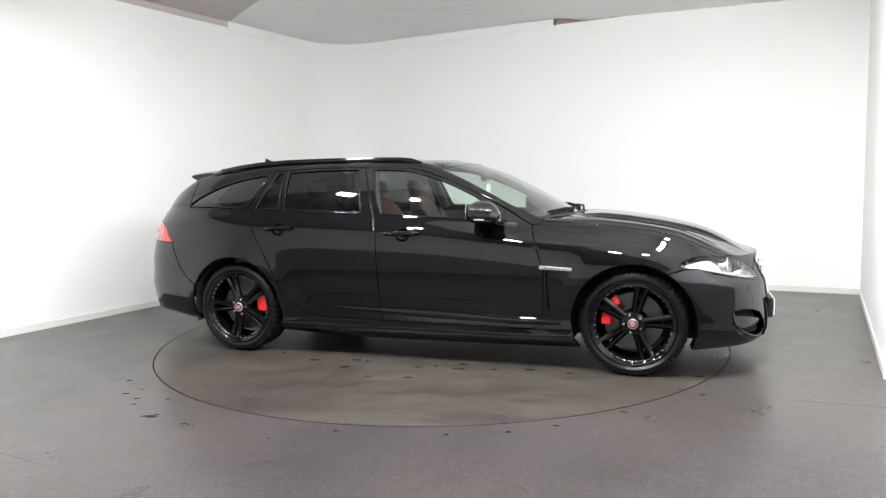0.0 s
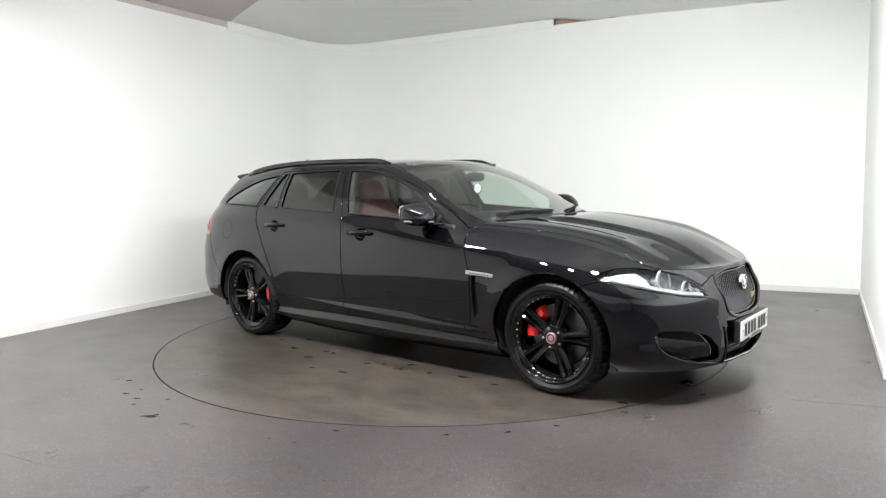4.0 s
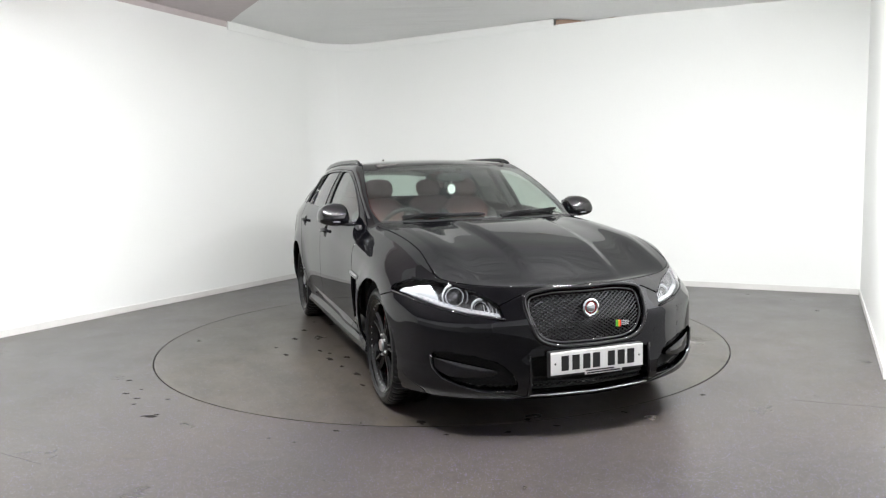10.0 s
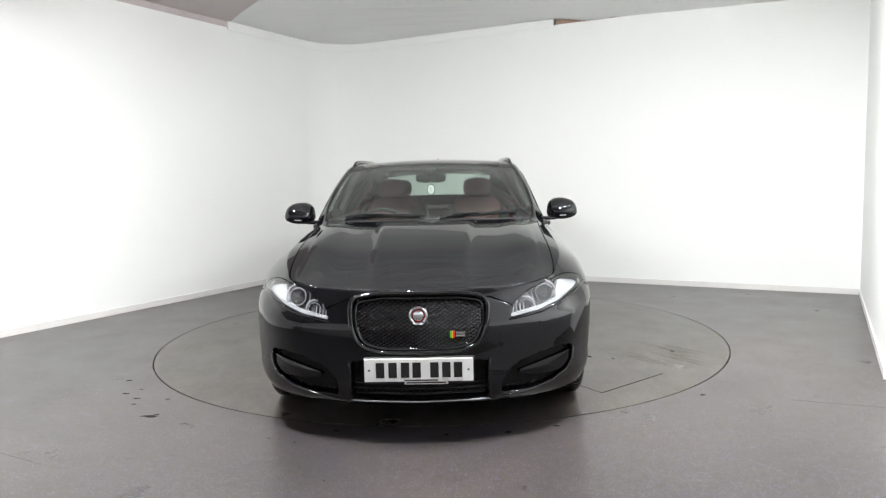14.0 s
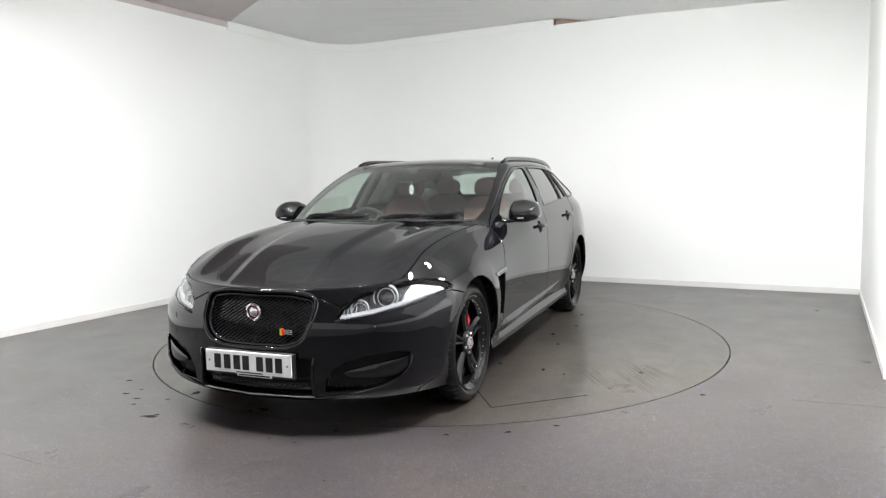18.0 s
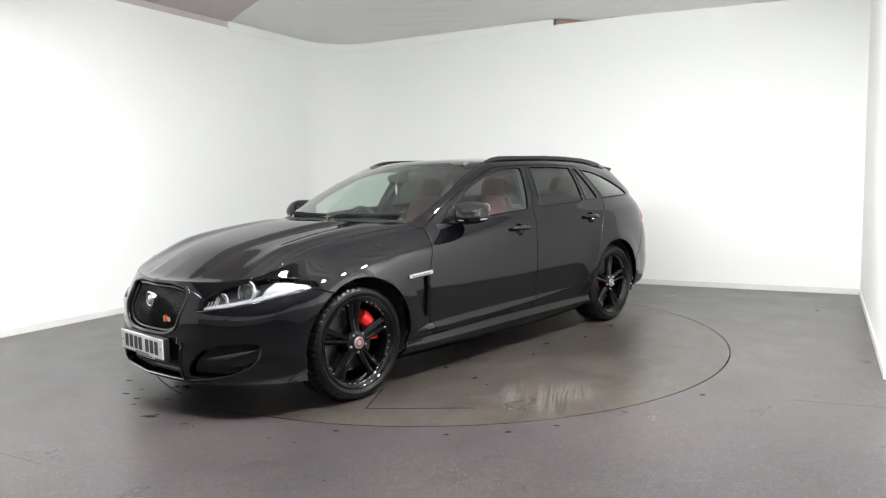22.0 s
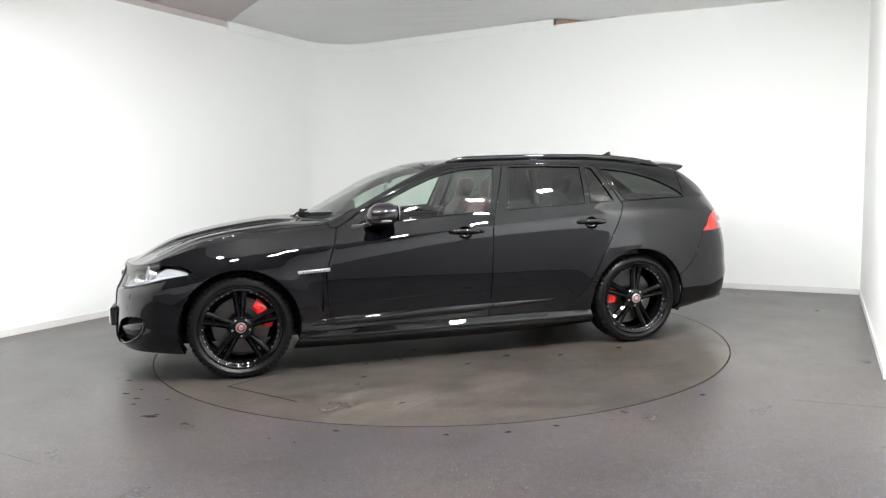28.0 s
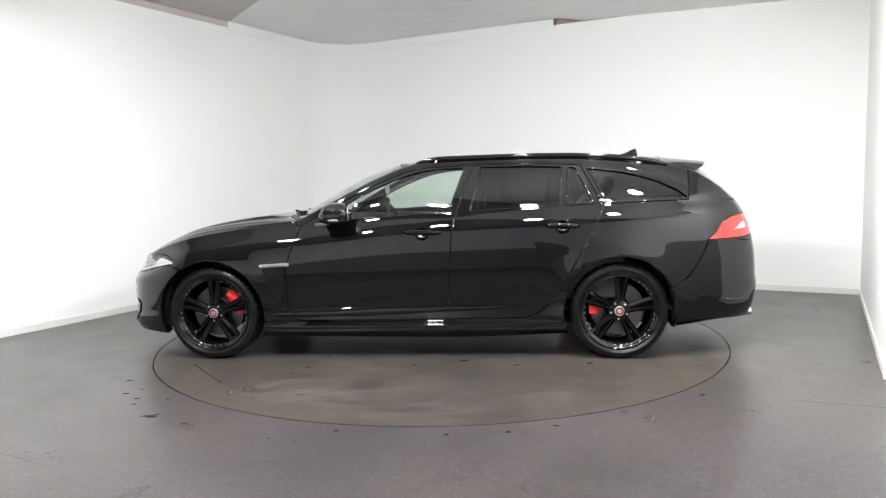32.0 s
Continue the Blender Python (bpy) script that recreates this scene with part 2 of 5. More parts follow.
strip("mauve_strip_left", [(W_LEFT - 0.004, W_FRONT + 0.02), (W_LEFT - 0.004, GAPL - 0.002)], WALL_H + 0.001, CEIL_H - 0.002, 0.02, MAUVE, "mauve-grey strip between wall top and ceiling")
# thin mauve-grey sheet just below the left of the ceiling
bm = prism([room(b, l)[:2] for b, l in ((W_LEFT - 0.02, 1.30), (-3.0, 1.02), (-2.3, 0.62), (-2.0, 0.1), (-2.0, CLOTH_L), (W_LEFT - 0.02, CLOTH_L))], CEIL_H - 0.006, CEIL_H - 0.002)
tagged(part("ceiling", bm, MAUVE), "mauve-grey bare ceiling beside the cloth", kind="structure")
strip("wall_cap", [(GAPB, W_BACK + 0.075), (0.9, W_BACK + 0.075)], WALL_H + 0.002, CEIL_H - 0.002, 0.02, BARETIMBER, "bare brown timber on the wall top")
# the cloth sags onto the top of the back wall, beginning past the fascia's end
bm = bmesh.new()
rows = []
for i in range(25):
    b = GAPB + 0.02 + (W_RIGHT - 0.01 - GAPB) * i / 24
    sag = smooth((b - GAPB) / 0.5) * (CEIL_H - WALL_H - 0.010)
    low = sag + 0.028 * max(0.0, b - 0.45)
    lo_l = W_BACK + 0.06 - 0.066 * smooth((b - 0.35) / 0.2)
    rows.append([bm.verts.new(room(b, l, z)) for l, z in ((W_BACK - 0.9, CEIL_H - 0.002), (W_BACK - 0.45, CEIL_H - 0.003 - 0.45 * low), (lo_l, CEIL_H - 0.004 - low + 0.002 * math.sin(i * 1.7)), (lo_l, CEIL_H), (W_BACK - 0.9, CEIL_H))])
for r0, r1 in zip(rows, rows[1:]):
    for k in range(5):
        bm.faces.new((r0[k], r0[(k + 1) % 5], r1[(k + 1) % 5], r1[k]))
bm.faces.new(rows[0])
bm.faces.new(rows[-1][::-1])
tagged(part("ceiling", bm, CEIL, angle=40), "pale grey ceiling cloth sagging onto the wall top", kind="structure")

# ---- floor with the round pit for the turntable ----
DISC_R = 2.226


def floor_material(name, base, worn):
    """Speckled vinyl: cloudy dirt, fine grain, glitter flakes; worn: stretched scuffs of tan dust."""
    m = bpy.data.materials.new(name)
    m.use_nodes = True
    nt = m.node_tree
    b = nt.nodes["Principled BSDF"]
    b.inputs["Specular IOR Level"].default_value = 0.55

    def node(kind, **kw):
        n = nt.nodes.new(kind)
        for key, v in kw.items():
            if key in n.inputs:
                n.inputs[key].default_value = v
        return n

    def ramp(src, lo, hi, c0, c1):
        r = nt.nodes.new("ShaderNodeValToRGB")
        r.color_ramp.elements[0].position, r.color_ramp.elements[1].position = lo, hi
        r.color_ramp.elements[0].color, r.color_ramp.elements[1].color = (*c0, 1), (*c1, 1)
        nt.links.new(src, r.inputs["Fac"])
        return r.outputs["Color"]

    def mix(kind, fac, a, c):
        n = nt.nodes.new("ShaderNodeMix")
        n.data_type, n.blend_type = "RGBA", kind
        for sock, v in ((n.inputs[0], fac), (n.inputs[6], a), (n.inputs[7], c)):
            if hasattr(v, "links"):
                nt.links.new(v, sock)
            elif isinstance(v, tuple):
                sock.default_value = (*v, 1)
            else:
                sock.default_value = v
        return n.outputs[2]

    tc = nt.nodes.new("ShaderNodeTexCoord")
    pos = tc.outputs["Object"]

    def noise_tex(scale, detail=5.0, rough=0.6, vec=pos):
        n = node("ShaderNodeTexNoise", Scale=scale, Detail=detail, Roughness=rough)
        nt.links.new(vec, n.inputs["Vector"])
        return n.outputs["Fac"]

    col = mix("MULTIPLY", 1.0, base, ramp(noise_tex(0.55), 0.34, 0.66, *(((0.62, 0.63, 0.66), (1.34, 1.27, 1.18)) if worn else ((0.70, 0.70, 0.72), (1.28, 1.24, 1.18)))))
    col = mix("MULTIPLY", 1.0, col, ramp(noise_tex(5.0, 9, 0.75), 0.34, 0.66, *(((0.60, 0.60, 0.62), (1.42, 1.40, 1.36)) if worn else ((0.84, 0.84, 0.86), (1.16, 1.15, 1.14)))))
    col = mix("MULTIPLY", 1.0, col, ramp(noise_tex(95, 4, 0.7), 0.34, 0.66, (0.52, 0.52, 0.54), (1.5, 1.5, 1.48)))
    col = mix("MULTIPLY", 1.0, col, ramp(noise_tex(24, 7, 0.75), 0.36, 0.64, (0.72, 0.72, 0.73), (1.30, 1.28, 1.25)))
    if worn:
        for turn, sx, sy, sc, lo, hi, tint in ((12, 0.9, 2.4, 1.7, 0.50, 0.62, (0.0735, 0.0660, 0.0562)), (-35, 1.0, 3.2, 2.4, 0.53, 0.64, (0.0810, 0.0728, 0.0622)), (80, 1.0, 1.9, 1.9, 0.52, 0.62, (0.0102, 0.0090, 0.0081)), (25, 1.0, 14.0, 1.6, 0.585, 0.63, (0.0938, 0.0855, 0.0735)), (-20, 1.0, 18.0, 1.9, 0.59, 0.63, (0.0900, 0.0825, 0.0720)), (5, 1.0, 1.5, 7.5, 0.56, 0.60, (0.0096, 0.0087, 0.0081)), (60, 1.0, 2.2, 11.0, 0.57, 0.61, (0.0108, 0.0096, 0.0090))):
            mp = nt.nodes.new("ShaderNodeMapping")
            mp.inputs["Rotation"].default_value = (0, 0, radians(turn))
            mp.inputs["Scale"].default_value = (sx, sy, 1)
            nt.links.new(pos, mp.inputs["Vector"])
            fac = ramp(noise_tex(sc, 12, 0.80, mp.outputs[0]), lo, hi, (0, 0, 0), (0.62, 0.62, 0.62))
            col = mix("MIX", fac, col, tint)
    else:
        for turn, sx, sy, sc, lo, hi, tint in ((10, 1.0, 1.6, 6.0, 0.57, 0.62, (0.0156, 0.0144, 0.0144)), (40, 1.0, 9.0, 1.5, 0.60, 0.64, (0.0788, 0.0735, 0.0690))):
            mp = nt.nodes.new("ShaderNodeMapping")
            mp.inputs["Rotation"].default_value = (0, 0, radians(turn))
            mp.inputs["Scale"].default_value = (sx, sy, 1)
            nt.links.new(pos, mp.inputs["Vector"])
            fac = ramp(noise_tex(sc, 10, 0.78, mp.outputs[0]), lo, hi, (0, 0, 0), (0.45, 0.45, 0.45))
            col = mix("MIX", fac, col, tint)
    # dark scuff specks
    v2 = node("ShaderNodeTexVoronoi", Scale=3.2)
    nt.links.new(pos, v2.inputs["Vector"])
    s2 = nt.nodes.new("ShaderNodeSeparateColor")
    nt.links.new(v2.outputs["Color"], s2.inputs[0])
    size = nt.nodes.new("ShaderNodeMath")
    size.operation = "DIVIDE"
    nt.links.new(v2.outputs["Distance"], size.inputs[0])
    nt.links.new(s2.outputs[0], size.inputs[1])
    some = ramp(s2.outputs[1], 0.60, 0.62, (0, 0, 0), (1, 1, 1))
    speck = mix("MULTIPLY", 1.0, some, ramp(size.outputs[0], 0.02, 0.08, (0.55, 0.55, 0.55), (0, 0, 0)))
    col = mix("MIX", speck, col, (0.014, 0.012, 0.012))
    # glitter flakes
    vo = node("ShaderNodeTexVoronoi", Scale=185.0)
    nt.links.new(pos, vo.inputs["Vector"])
    sep = nt.nodes.new("ShaderNodeSeparateColor")
    nt.links.new(vo.outputs["Color"], sep.inputs[0])
    pick = nt.nodes.new("ShaderNodeMath")
    pick.operation = "GREATER_THAN"
    pick.inputs[1].default_value = 0.945 if worn else 0.84
    nt.links.new(sep.outputs[0], pick.inputs[0])
    near = nt.nodes.new("ShaderNodeMath")
    near.operation = "LESS_THAN"
    near.inputs[1].default_value = 0.36
    nt.links.new(vo.outputs["Distance"], near.inputs[0])
    both_ = nt.nodes.new("ShaderNodeMath")
    both_.operation = "MULTIPLY"
    nt.links.new(pick.outputs[0], both_.inputs[0])
    nt.links.new(near.outputs[0], both_.inputs[1])
    hue = mix("MIX", sep.outputs[1], (0.11, 0.09, 0.38), (0.27, 0.26, 0.31))
    col = mix("MIX", both_.outputs[0], col, hue)
    nt.links.new(col, b.inputs["Base Color"])
    rr = nt.nodes.new("ShaderNodeMapRange")
    rr.inputs[3].default_value, rr.inputs[4].default_value = 0.20, 0.42
    nt.links.new(noise_tex(2.2, 6), rr.inputs[0])
    nt.links.new(rr.outputs[0], b.inputs["Roughness"])
    bp = node("ShaderNodeBump", Strength=0.12, Distance=0.002)
    nt.links.new(noise_tex(220, 3), bp.inputs["Height"])
    nt.links.new(bp.outputs["Normal"], b.inputs["Normal"])
    return m


FLOOR = floor_material("studio_floor", (0.0455, 0.0405, 0.0360), False)
TABLE = floor_material("turntable_floor", (0.0440, 0.0388, 0.0330), True)


def build_floor():
    bm = bmesh.new()
    n = 128
    ring = [bm.verts.new((DISC_R * math.cos(2 * math.pi * i / n), DISC_R * math.sin(2 * math.pi * i / n), 0)) for i in range(n)]
    low = [bm.verts.new((v.co.x, v.co.y, -0.06)) for v in ring]
    rim = []
    lb, rb, fl, bl = W_LEFT - 0.5, UNSEEN_RIGHT + 0.6, W_FRONT - 0.4, W_BACK + 0.5
    for i in range(n):
        d = Vector((math.cos(2 * math.pi * i / n), math.sin(2 * math.pi * i / n), 0))
        db, dl = d.dot(B), d.dot(L)
        k = min((rb if db > 0 else lb) / db if abs(db) > 1e-6 else 99, (bl if dl > 0 else fl) / dl if abs(dl) > 1e-6 else 99)
        rim.append(bm.verts.new(d * k))
    for i in range(n):
        j = (i + 1) % n
        bm.faces.new((ring[i], ring[j], rim[j], rim[i]))
        bm.faces.new((ring[j], ring[i], low[i], low[j]))
    return tagged(part("floor", bm, FLOOR), "grey-brown speckled vinyl studio floor", kind="structure")


build_floor()
turntable = new("turntable")
tagged(turntable, "flush round motor turntable with worn grey-brown vinyl top", "turntable")
bm = prism([((DISC_R - 0.0095) * math.cos(2 * math.pi * i / 160), (DISC_R - 0.0095) * math.sin(2 * math.pi * i / 160)) for i in range(160)], -0.05, 0.0)
part("platform", bm, TABLE, turntable)


STAIN = material("oil_stain", (0.016, 0.0145, 0.014), 0.8, spec=0.2, vary=0.3, scale=30)
CHALK = material("chalk_scuff", (0.24, 0.23, 0.22), 0.8, vary=0.25, scale=30)
TAN = material("dust_scuff", (0.085, 0.077, 0.065), 0.7, vary=0.3, scale=25)
rng = random.Random(7)


def stain(x, y, r, mat, parent, name="stain", squash=0.6, turn=0.0):
    """A thin irregular patch on the floor."""
    bm = bmesh.new()
    n = 14
    c = bm.verts.new((x, y, 0.0012))
    vs = []
    for i in range(n):
        a = 2 * math.pi * i / n
        q = 0.8 * r * (0.6 + 0.8 * rng.random())
        u, v = q * math.cos(a), q * math.sin(a) * squash
        ct, st = math.cos(turn), math.sin(turn)
        vs.append(bm.verts.new((x + u * ct - v * st, y + u * st + v * ct, 0.0006)))
    for i in range(n):
        bm.faces.new((c, vs[i], vs[(i + 1) % n]))
    return part(name, bm, mat, parent)


def seam(pts, w, mat, parent, name="seam"):
    bm = bmesh.new()
    rows = []
    for i, (x, y) in enumerate(pts):
        a, b = Vector(pts[max(i - 1, 0)]), Vector(pts[min(i + 1, len(pts) - 1)])
        d = (b - a).normalized()
        rows.append((bm.verts.new((x - d.y * w, y + d.x * w, 0.0008)), bm.verts.new((x + d.y * w, y - d.x * w, 0.0008))))
    for r0, r1 in zip(rows, rows[1:]):
        bm.faces.new((r0[0], r0[1], r1[1], r1[0]))
    return part(name, bm, mat, parent)


floor_ob = bpy.data.objects["floor"]
for x, y, r in ((-0.556, -2.253, 0.026), (0.013, -2.346, 0.02), (0.323, -2.326, 0.026), (0.581, -2.252, 0.022), (-0.878, -2.337, 0.012), (1.503, -1.80, 0.026), (-1.643, -1.649, 0.02), (-1.631, -1.954, 0.05),
                (-1.60, -1.93, 0.02), (-1.67, -1.95, 0.025), (-2.064, -1.222, 0.03), (-1.955, -1.514, 0.028), (-1.813, -1.733, 0.02), (-1.894, -1.436, 0.016), (-1.841, -1.62, 0.024), (-0.74, -2.40, 0.01)):
    if math.hypot(x, y) > DISC_R + r:
        stain(x, y, r, STAIN, floor_ob)
for x, y, r in ((-2.37, -1.034, 0.05), (-2.407, -1.114, 0.03), (-2.155, -0.995, 0.04), (2.234, -0.784, 0.03), (2.156, -1.005, 0.025), (2.08, -1.089, 0.03), (2.29, 0.959, 0.05), (2.262, 1.486, 0.05), (2.416, 0.709, 0.04), (2.153, 1.228, 0.05), (-1.607, -2.074, 0.010)):
    if math.hypot(x, y) > DISC_R + r:
        stain(x, y, r, CHALK, floor_ob, "scuff", 0.35, 0.2)
seam([(1.956, -1.921), (2.12, -1.99), (2.385, -2.089)], 0.0018, STAIN, floor_ob)
seam([(-3.093, -0.506), (-3.0, -0.40), (-2.929, -0.344)], 0.0025, STAIN, floor_ob)
seam([(-2.154, -2.453), (-1.872, -2.606), (-1.856, -2.499)], 0.0012, STAIN, floor_ob)
seam([(1.36, 0.77), (1.69, 0.985)], 0.004, STAIN, turntable, "hatch_seam")
seam([(1.69, 0.985), (1.30, 1.45)], 0.006, STAIN, turntable, "hatch_seam")
for x, y, r in ((0.834, 1.068, 0.03), (0.899, 1.219, 0.02), (0.763, 0.749, 0.03), (-0.23, 0.882, 0.05), (0.348, 0.471, 0.03), (0.719, 1.685, 0.03), (-0.056, -1.338, 0.03), (0.196, -1.301, 0.04), (0.291, -0.99, 0.03),
                (1.992, -0.82, 0.045), (-0.768, -0.778, 0.04), (-0.313, -1.166, 0.05), (-0.224, -0.988, 0.03), (0.181, -1.042, 0.04), (0.46, -0.897, 0.04), (0.94, -0.925, 0.05), (-0.617, -1.045, 0.05), (-0.331, -0.973, 0.04),
                (0.466, -1.018, 0.05), (0.7, -0.98, 0.03), (1.2, -0.95, 0.03), (-0.95, -0.9, 0.03), (-1.1, 0.95, 0.04), (-0.6, 1.0, 0.03), (0.1, 1.0, 0.03)):
    stain(x, y, r, STAIN, turntable, "stain", 0.55, 0.3)
for (x0, y0), (x1, y1), w in (((1.10, 1.615), (0.916, 1.465), 0.010), ((1.19, 1.84), (0.605, 1.48), 0.012), ((0.88, 1.92), (0.47, 1.633), 0.012), ((1.176, 1.582), (0.632, 1.262), 0.012), ((0.994, 1.836), (0.385, 1.521), 0.014), ((0.72, 1.116), (0.553, 1.357), 0.006)):
    k = 14
    nx, ny = -(y1 - y0), x1 - x0
    ln = math.hypot(nx, ny)
    bm = bmesh.new()
    for q in range(5):
        o = (q - 2) * 0.022 + rng.uniform(-0.006, 0.006)
        a0, a1 = rng.uniform(0, 0.25), rng.uniform(0.7, 1)
        rows = []
        for i in range(k + 1):
            t = a0 + (a1 - a0) * i / k
            wob = o + rng.uniform(-0.003, 0.003)
            ww = w * 0.35 * (0.3 + rng.random()) * math.sin(math.pi * (i + 0.5) / (k + 1))
            rows.append([bm.verts.new((x0 + (x1 - x0) * t + nx / ln * (wob + sg * ww), y0 + (y1 - y0) * t + ny / ln * (wob + sg * ww), 0.0007 + q * 0.00005)) for sg in (-1, 1)])
        for r0, r1 in zip(rows, rows[1:]):
            bm.faces.new((r0[0], r0[1], r1[1], r1[0]))
    part("scuff", bm, TAN, turntable, "tan dust scuff")


def ceiling_light(angle, radius):
    ob = new("ceiling_light")
    tagged(ob, "small white rectangular light hung from the ceiling, lit", "ceiling light", group="studio ceiling lights")
    z = 2.84
    part("housing", box(0, 0, 0.035, 0.22, 0.15, 0.030, 0.006), METAL, ob)
    part("diffuser", box(0, 0, 0.008, 0.18, 0.11, 0.024, 0.006), GLOW, ob, "glowing white diffuser")
    for x in (-0.06, 0.06):
        part("wire", tube([(x, 0, 0.04), (x, 0, CEIL_H - z)], 0.003, 6), METAL, ob)
    a = radians(angle)
    ob.matrix_basis = Matrix.Translation((radius * math.cos(a), radius * math.sin(a), z)) @ Matrix.Rotation(a + math.pi / 2, 4, "Z")
    return ob


for a, r in ((217, 2.5), (237, 2.68), (259, 2.8), (281, 2.8), (303, 2.68), (323, 2.5)):
    ceiling_light(a, r)


# ---- the car ----
car = new("car")
tagged(car, "gloss black estate car on black multi-spoke wheels, standing on the turntable", "car")
WB, HUB_Z, TYRE_R = 1.4545, 0.338, 0.340

# design lines of the body, along its length (x forward)
NOSE = curve((0.15, 2.262), (0.21, 2.318), (0.27, 2.330), (0.33, 2.326), (0.43, 2.318), (0.55, 2.312), (0.66, 2.272), (0.735, 2.235), (0.80, 2.18))
TAIL = curve((0.20, -2.44), (0.27, -2.505), (0.42, -2.532), (0.49, -2.542), (0.54, -2.530), (0.66, -2.525), (0.79, -2.51), (0.92, -2.482), (1.0, -2.45), (1.09, -2.395))
BELT = curve((2.24, 0.735), (2.12, 0.742), (1.98, 0.768), (1.81, 0.832), (1.6, 0.887), (1.38, 0.920), (1.17, 0.941), (0.87, 0.960), (0.6, 0.974),
             (0.43, 0.985), (0.11, 1.013), (-0.29, 1.034), (-0.69, 1.051), (-1.08, 1.067), (-1.47, 1.085), (-1.94, 1.098), (-2.2, 1.095), (-2.42, 1.07))
SILL = curve((2.3, 0.180), (2.0, 0.195), (1.8, 0.185), (1.0, 0.150), (-0.3, 0.140), (-1.07, 0.165), (-1.85, 0.215), (-2.2, 0.255), (-2.5, 0.24))
SKIRT = curve((2.3, 0.235), (1.8, 0.255), (0.9, 0.215), (-0.2, 0.225), (-1.0, 0.225), (-1.85, 0.27), (-2.5, 0.31))
CREASE = curve((2.3, 0.36), (1.8, 0.36), (0.66, 0.345), (0.3, 0.375), (-0.7, 0.388), (-1.9, 0.40), (-2.5, 0.44))
W_SILL = curve((2.3, 0.905), (1.8, 0.90), (1.5, 0.86), (1.0, 0.80), (-1.0, 0.80), (-1.9, 0.82), (-2.5, 0.86))
W_SKIRT = curve((2.3, 0.94), (1.8, 0.928), (0.95, 0.885), (0.0, 0.893), (-1.0, 0.893), (-1.9, 0.895), (-2.5, 0.90))
W_TUCK = curve((2.3, 0.948), (1.8, 0.935), (0.95, 0.868), (0.0, 0.856), (-1.0, 0.862), (-1.9, 0.91), (-2.5, 0.92))
W_CREASE = curve((2.3, 0.95), (1.8, 0.93), (0.66, 0.897), (0.0, 0.902), (-0.8, 0.893), (-1.2, 0.915), (-1.9, 0.92), (-2.5, 0.93))
W_MID = curve((2.3, 0.955), (1.8, 0.94), (1.2, 0.928), (0.6, 0.914), (0.0, 0.918), (-0.8, 0.918), (-1.4, 0.93), (-1.9, 0.925), (-2.5, 0.93))
W_SHOULDER = curve((2.3, 0.90), (1.8, 0.900), (1.4, 0.897), (0.8, 0.895), (0.0, 0.902), (-0.8, 0.902), (-1.4, 0.902), (-1.9, 0.885), (-2.5, 0.86))
W_BELT = curve((2.3, 0.84), (2.0, 0.845), (1.8, 0.80), (1.4, 0.765), (0.9, 0.775), (0.6, 0.81), (0.1, 0.838), (-0.6, 0.848), (-1.3, 0.840), (-1.9, 0.800), (-2.5, 0.78))
FX, RX, FN, RN = 1.2, -1.2, 3.4, 3.6   # where the ends begin to round off, and how squarely


def ring_levels(x):
    """Heights and half-widths of the side's section at x, from the sill to the belt."""
    zb = BELT(x)
    a = [SILL(x), SKIRT(x), SKIRT(x) + 0.055, CREASE(x), 0.62, zb - 0.13, zb]
    w = [W_SILL(x), W_SKIRT(x), W_TUCK(x), W_CREASE(x), W_MID(x), W_SHOULDER(x), W_BELT(x)]
    a[4] = min(a[4], a[5] - 0.04)
    ledge = 0.0
    zs, ws = [], []
    a[3] -= 0.014 * ledge
    w[3] += 0.014 * ledge
    for i, n in ((0, 2), (1, 2), (2, 3)):
        for k in range(n):
            t = k / n
            zs.append(a[i] + (a[i + 1] - a[i]) * t)
            ws.append(w[i] + (w[i + 1] - w[i]) * t)
    zs.append(a[3])
    ws.append(w[3])
    a[3] += 0.036 * ledge + 0.004 * (1 - ledge)
    w[3] -= 0.036 * ledge
    f = curve(*zip(a[3:], w[3:]))
    m = 18
    for k in range(m + 1):
        t = k / m
        z = a[3] + (a[6] - a[3]) * (1 - (1 - t) ** 1.25)
        zs.append(z)
        ws.append(f(z))
    return zs, ws


def flare(x, z):
    """The swell of the wheel arches."""
    s = 0.0
    for hx in (WB, -WB):
        r = math.hypot(x - hx, z - HUB_Z)
        s += 0.016 * math.exp(-((r - 0.40) / 0.075) ** 2) * min(1, max(0, (z - 0.2) / 0.2))
    return s


def side_stations():
    """Plan stations from the nose's middle round the side to the tail's middle: (kind, along, out)."""
    st = []
    for i in range(30):
        s = math.pi / 2 * (i / 30) ** 0.8
        st.append(("f", math.cos(s) ** (2 / FN), math.sin(s) ** (2 / FN) if s else 0.0))
    for i in range(61):
        st.append(("m", FX + (RX - FX) * i / 60, 1.0))
    for i in range(29, -1, -1):
        s = math.pi / 2 * (i / 30) ** 0.8
        st.append(("r", math.cos(s) ** (2 / RN), math.sin(s) ** (2 / RN) if s else 0.0))
    return st


def side_point(kind, a, F, k):
    x = a
    for _ in range(4 if kind != "m" else 1):
        if kind == "f":
            zx = x if x > FX else 2.2
            zs, ws = ring_levels(min(max(zx, FX), 2.3))
            x = FX + (NOSE(zs[k]) - FX) * a - 0.45 * F * F * (1 - F)
        elif kind == "r":
            zx = x if x < RX else -2.3
            zs, ws = ring_levels(max(min(zx, RX), -2.5))
            x = RX + (TAIL(zs[k]) - RX) * a
        else:
            zs, ws = ring_levels(x)
    y = ws[k] * F + flare(x, zs[k]) * F
    return (x, y, zs[k])


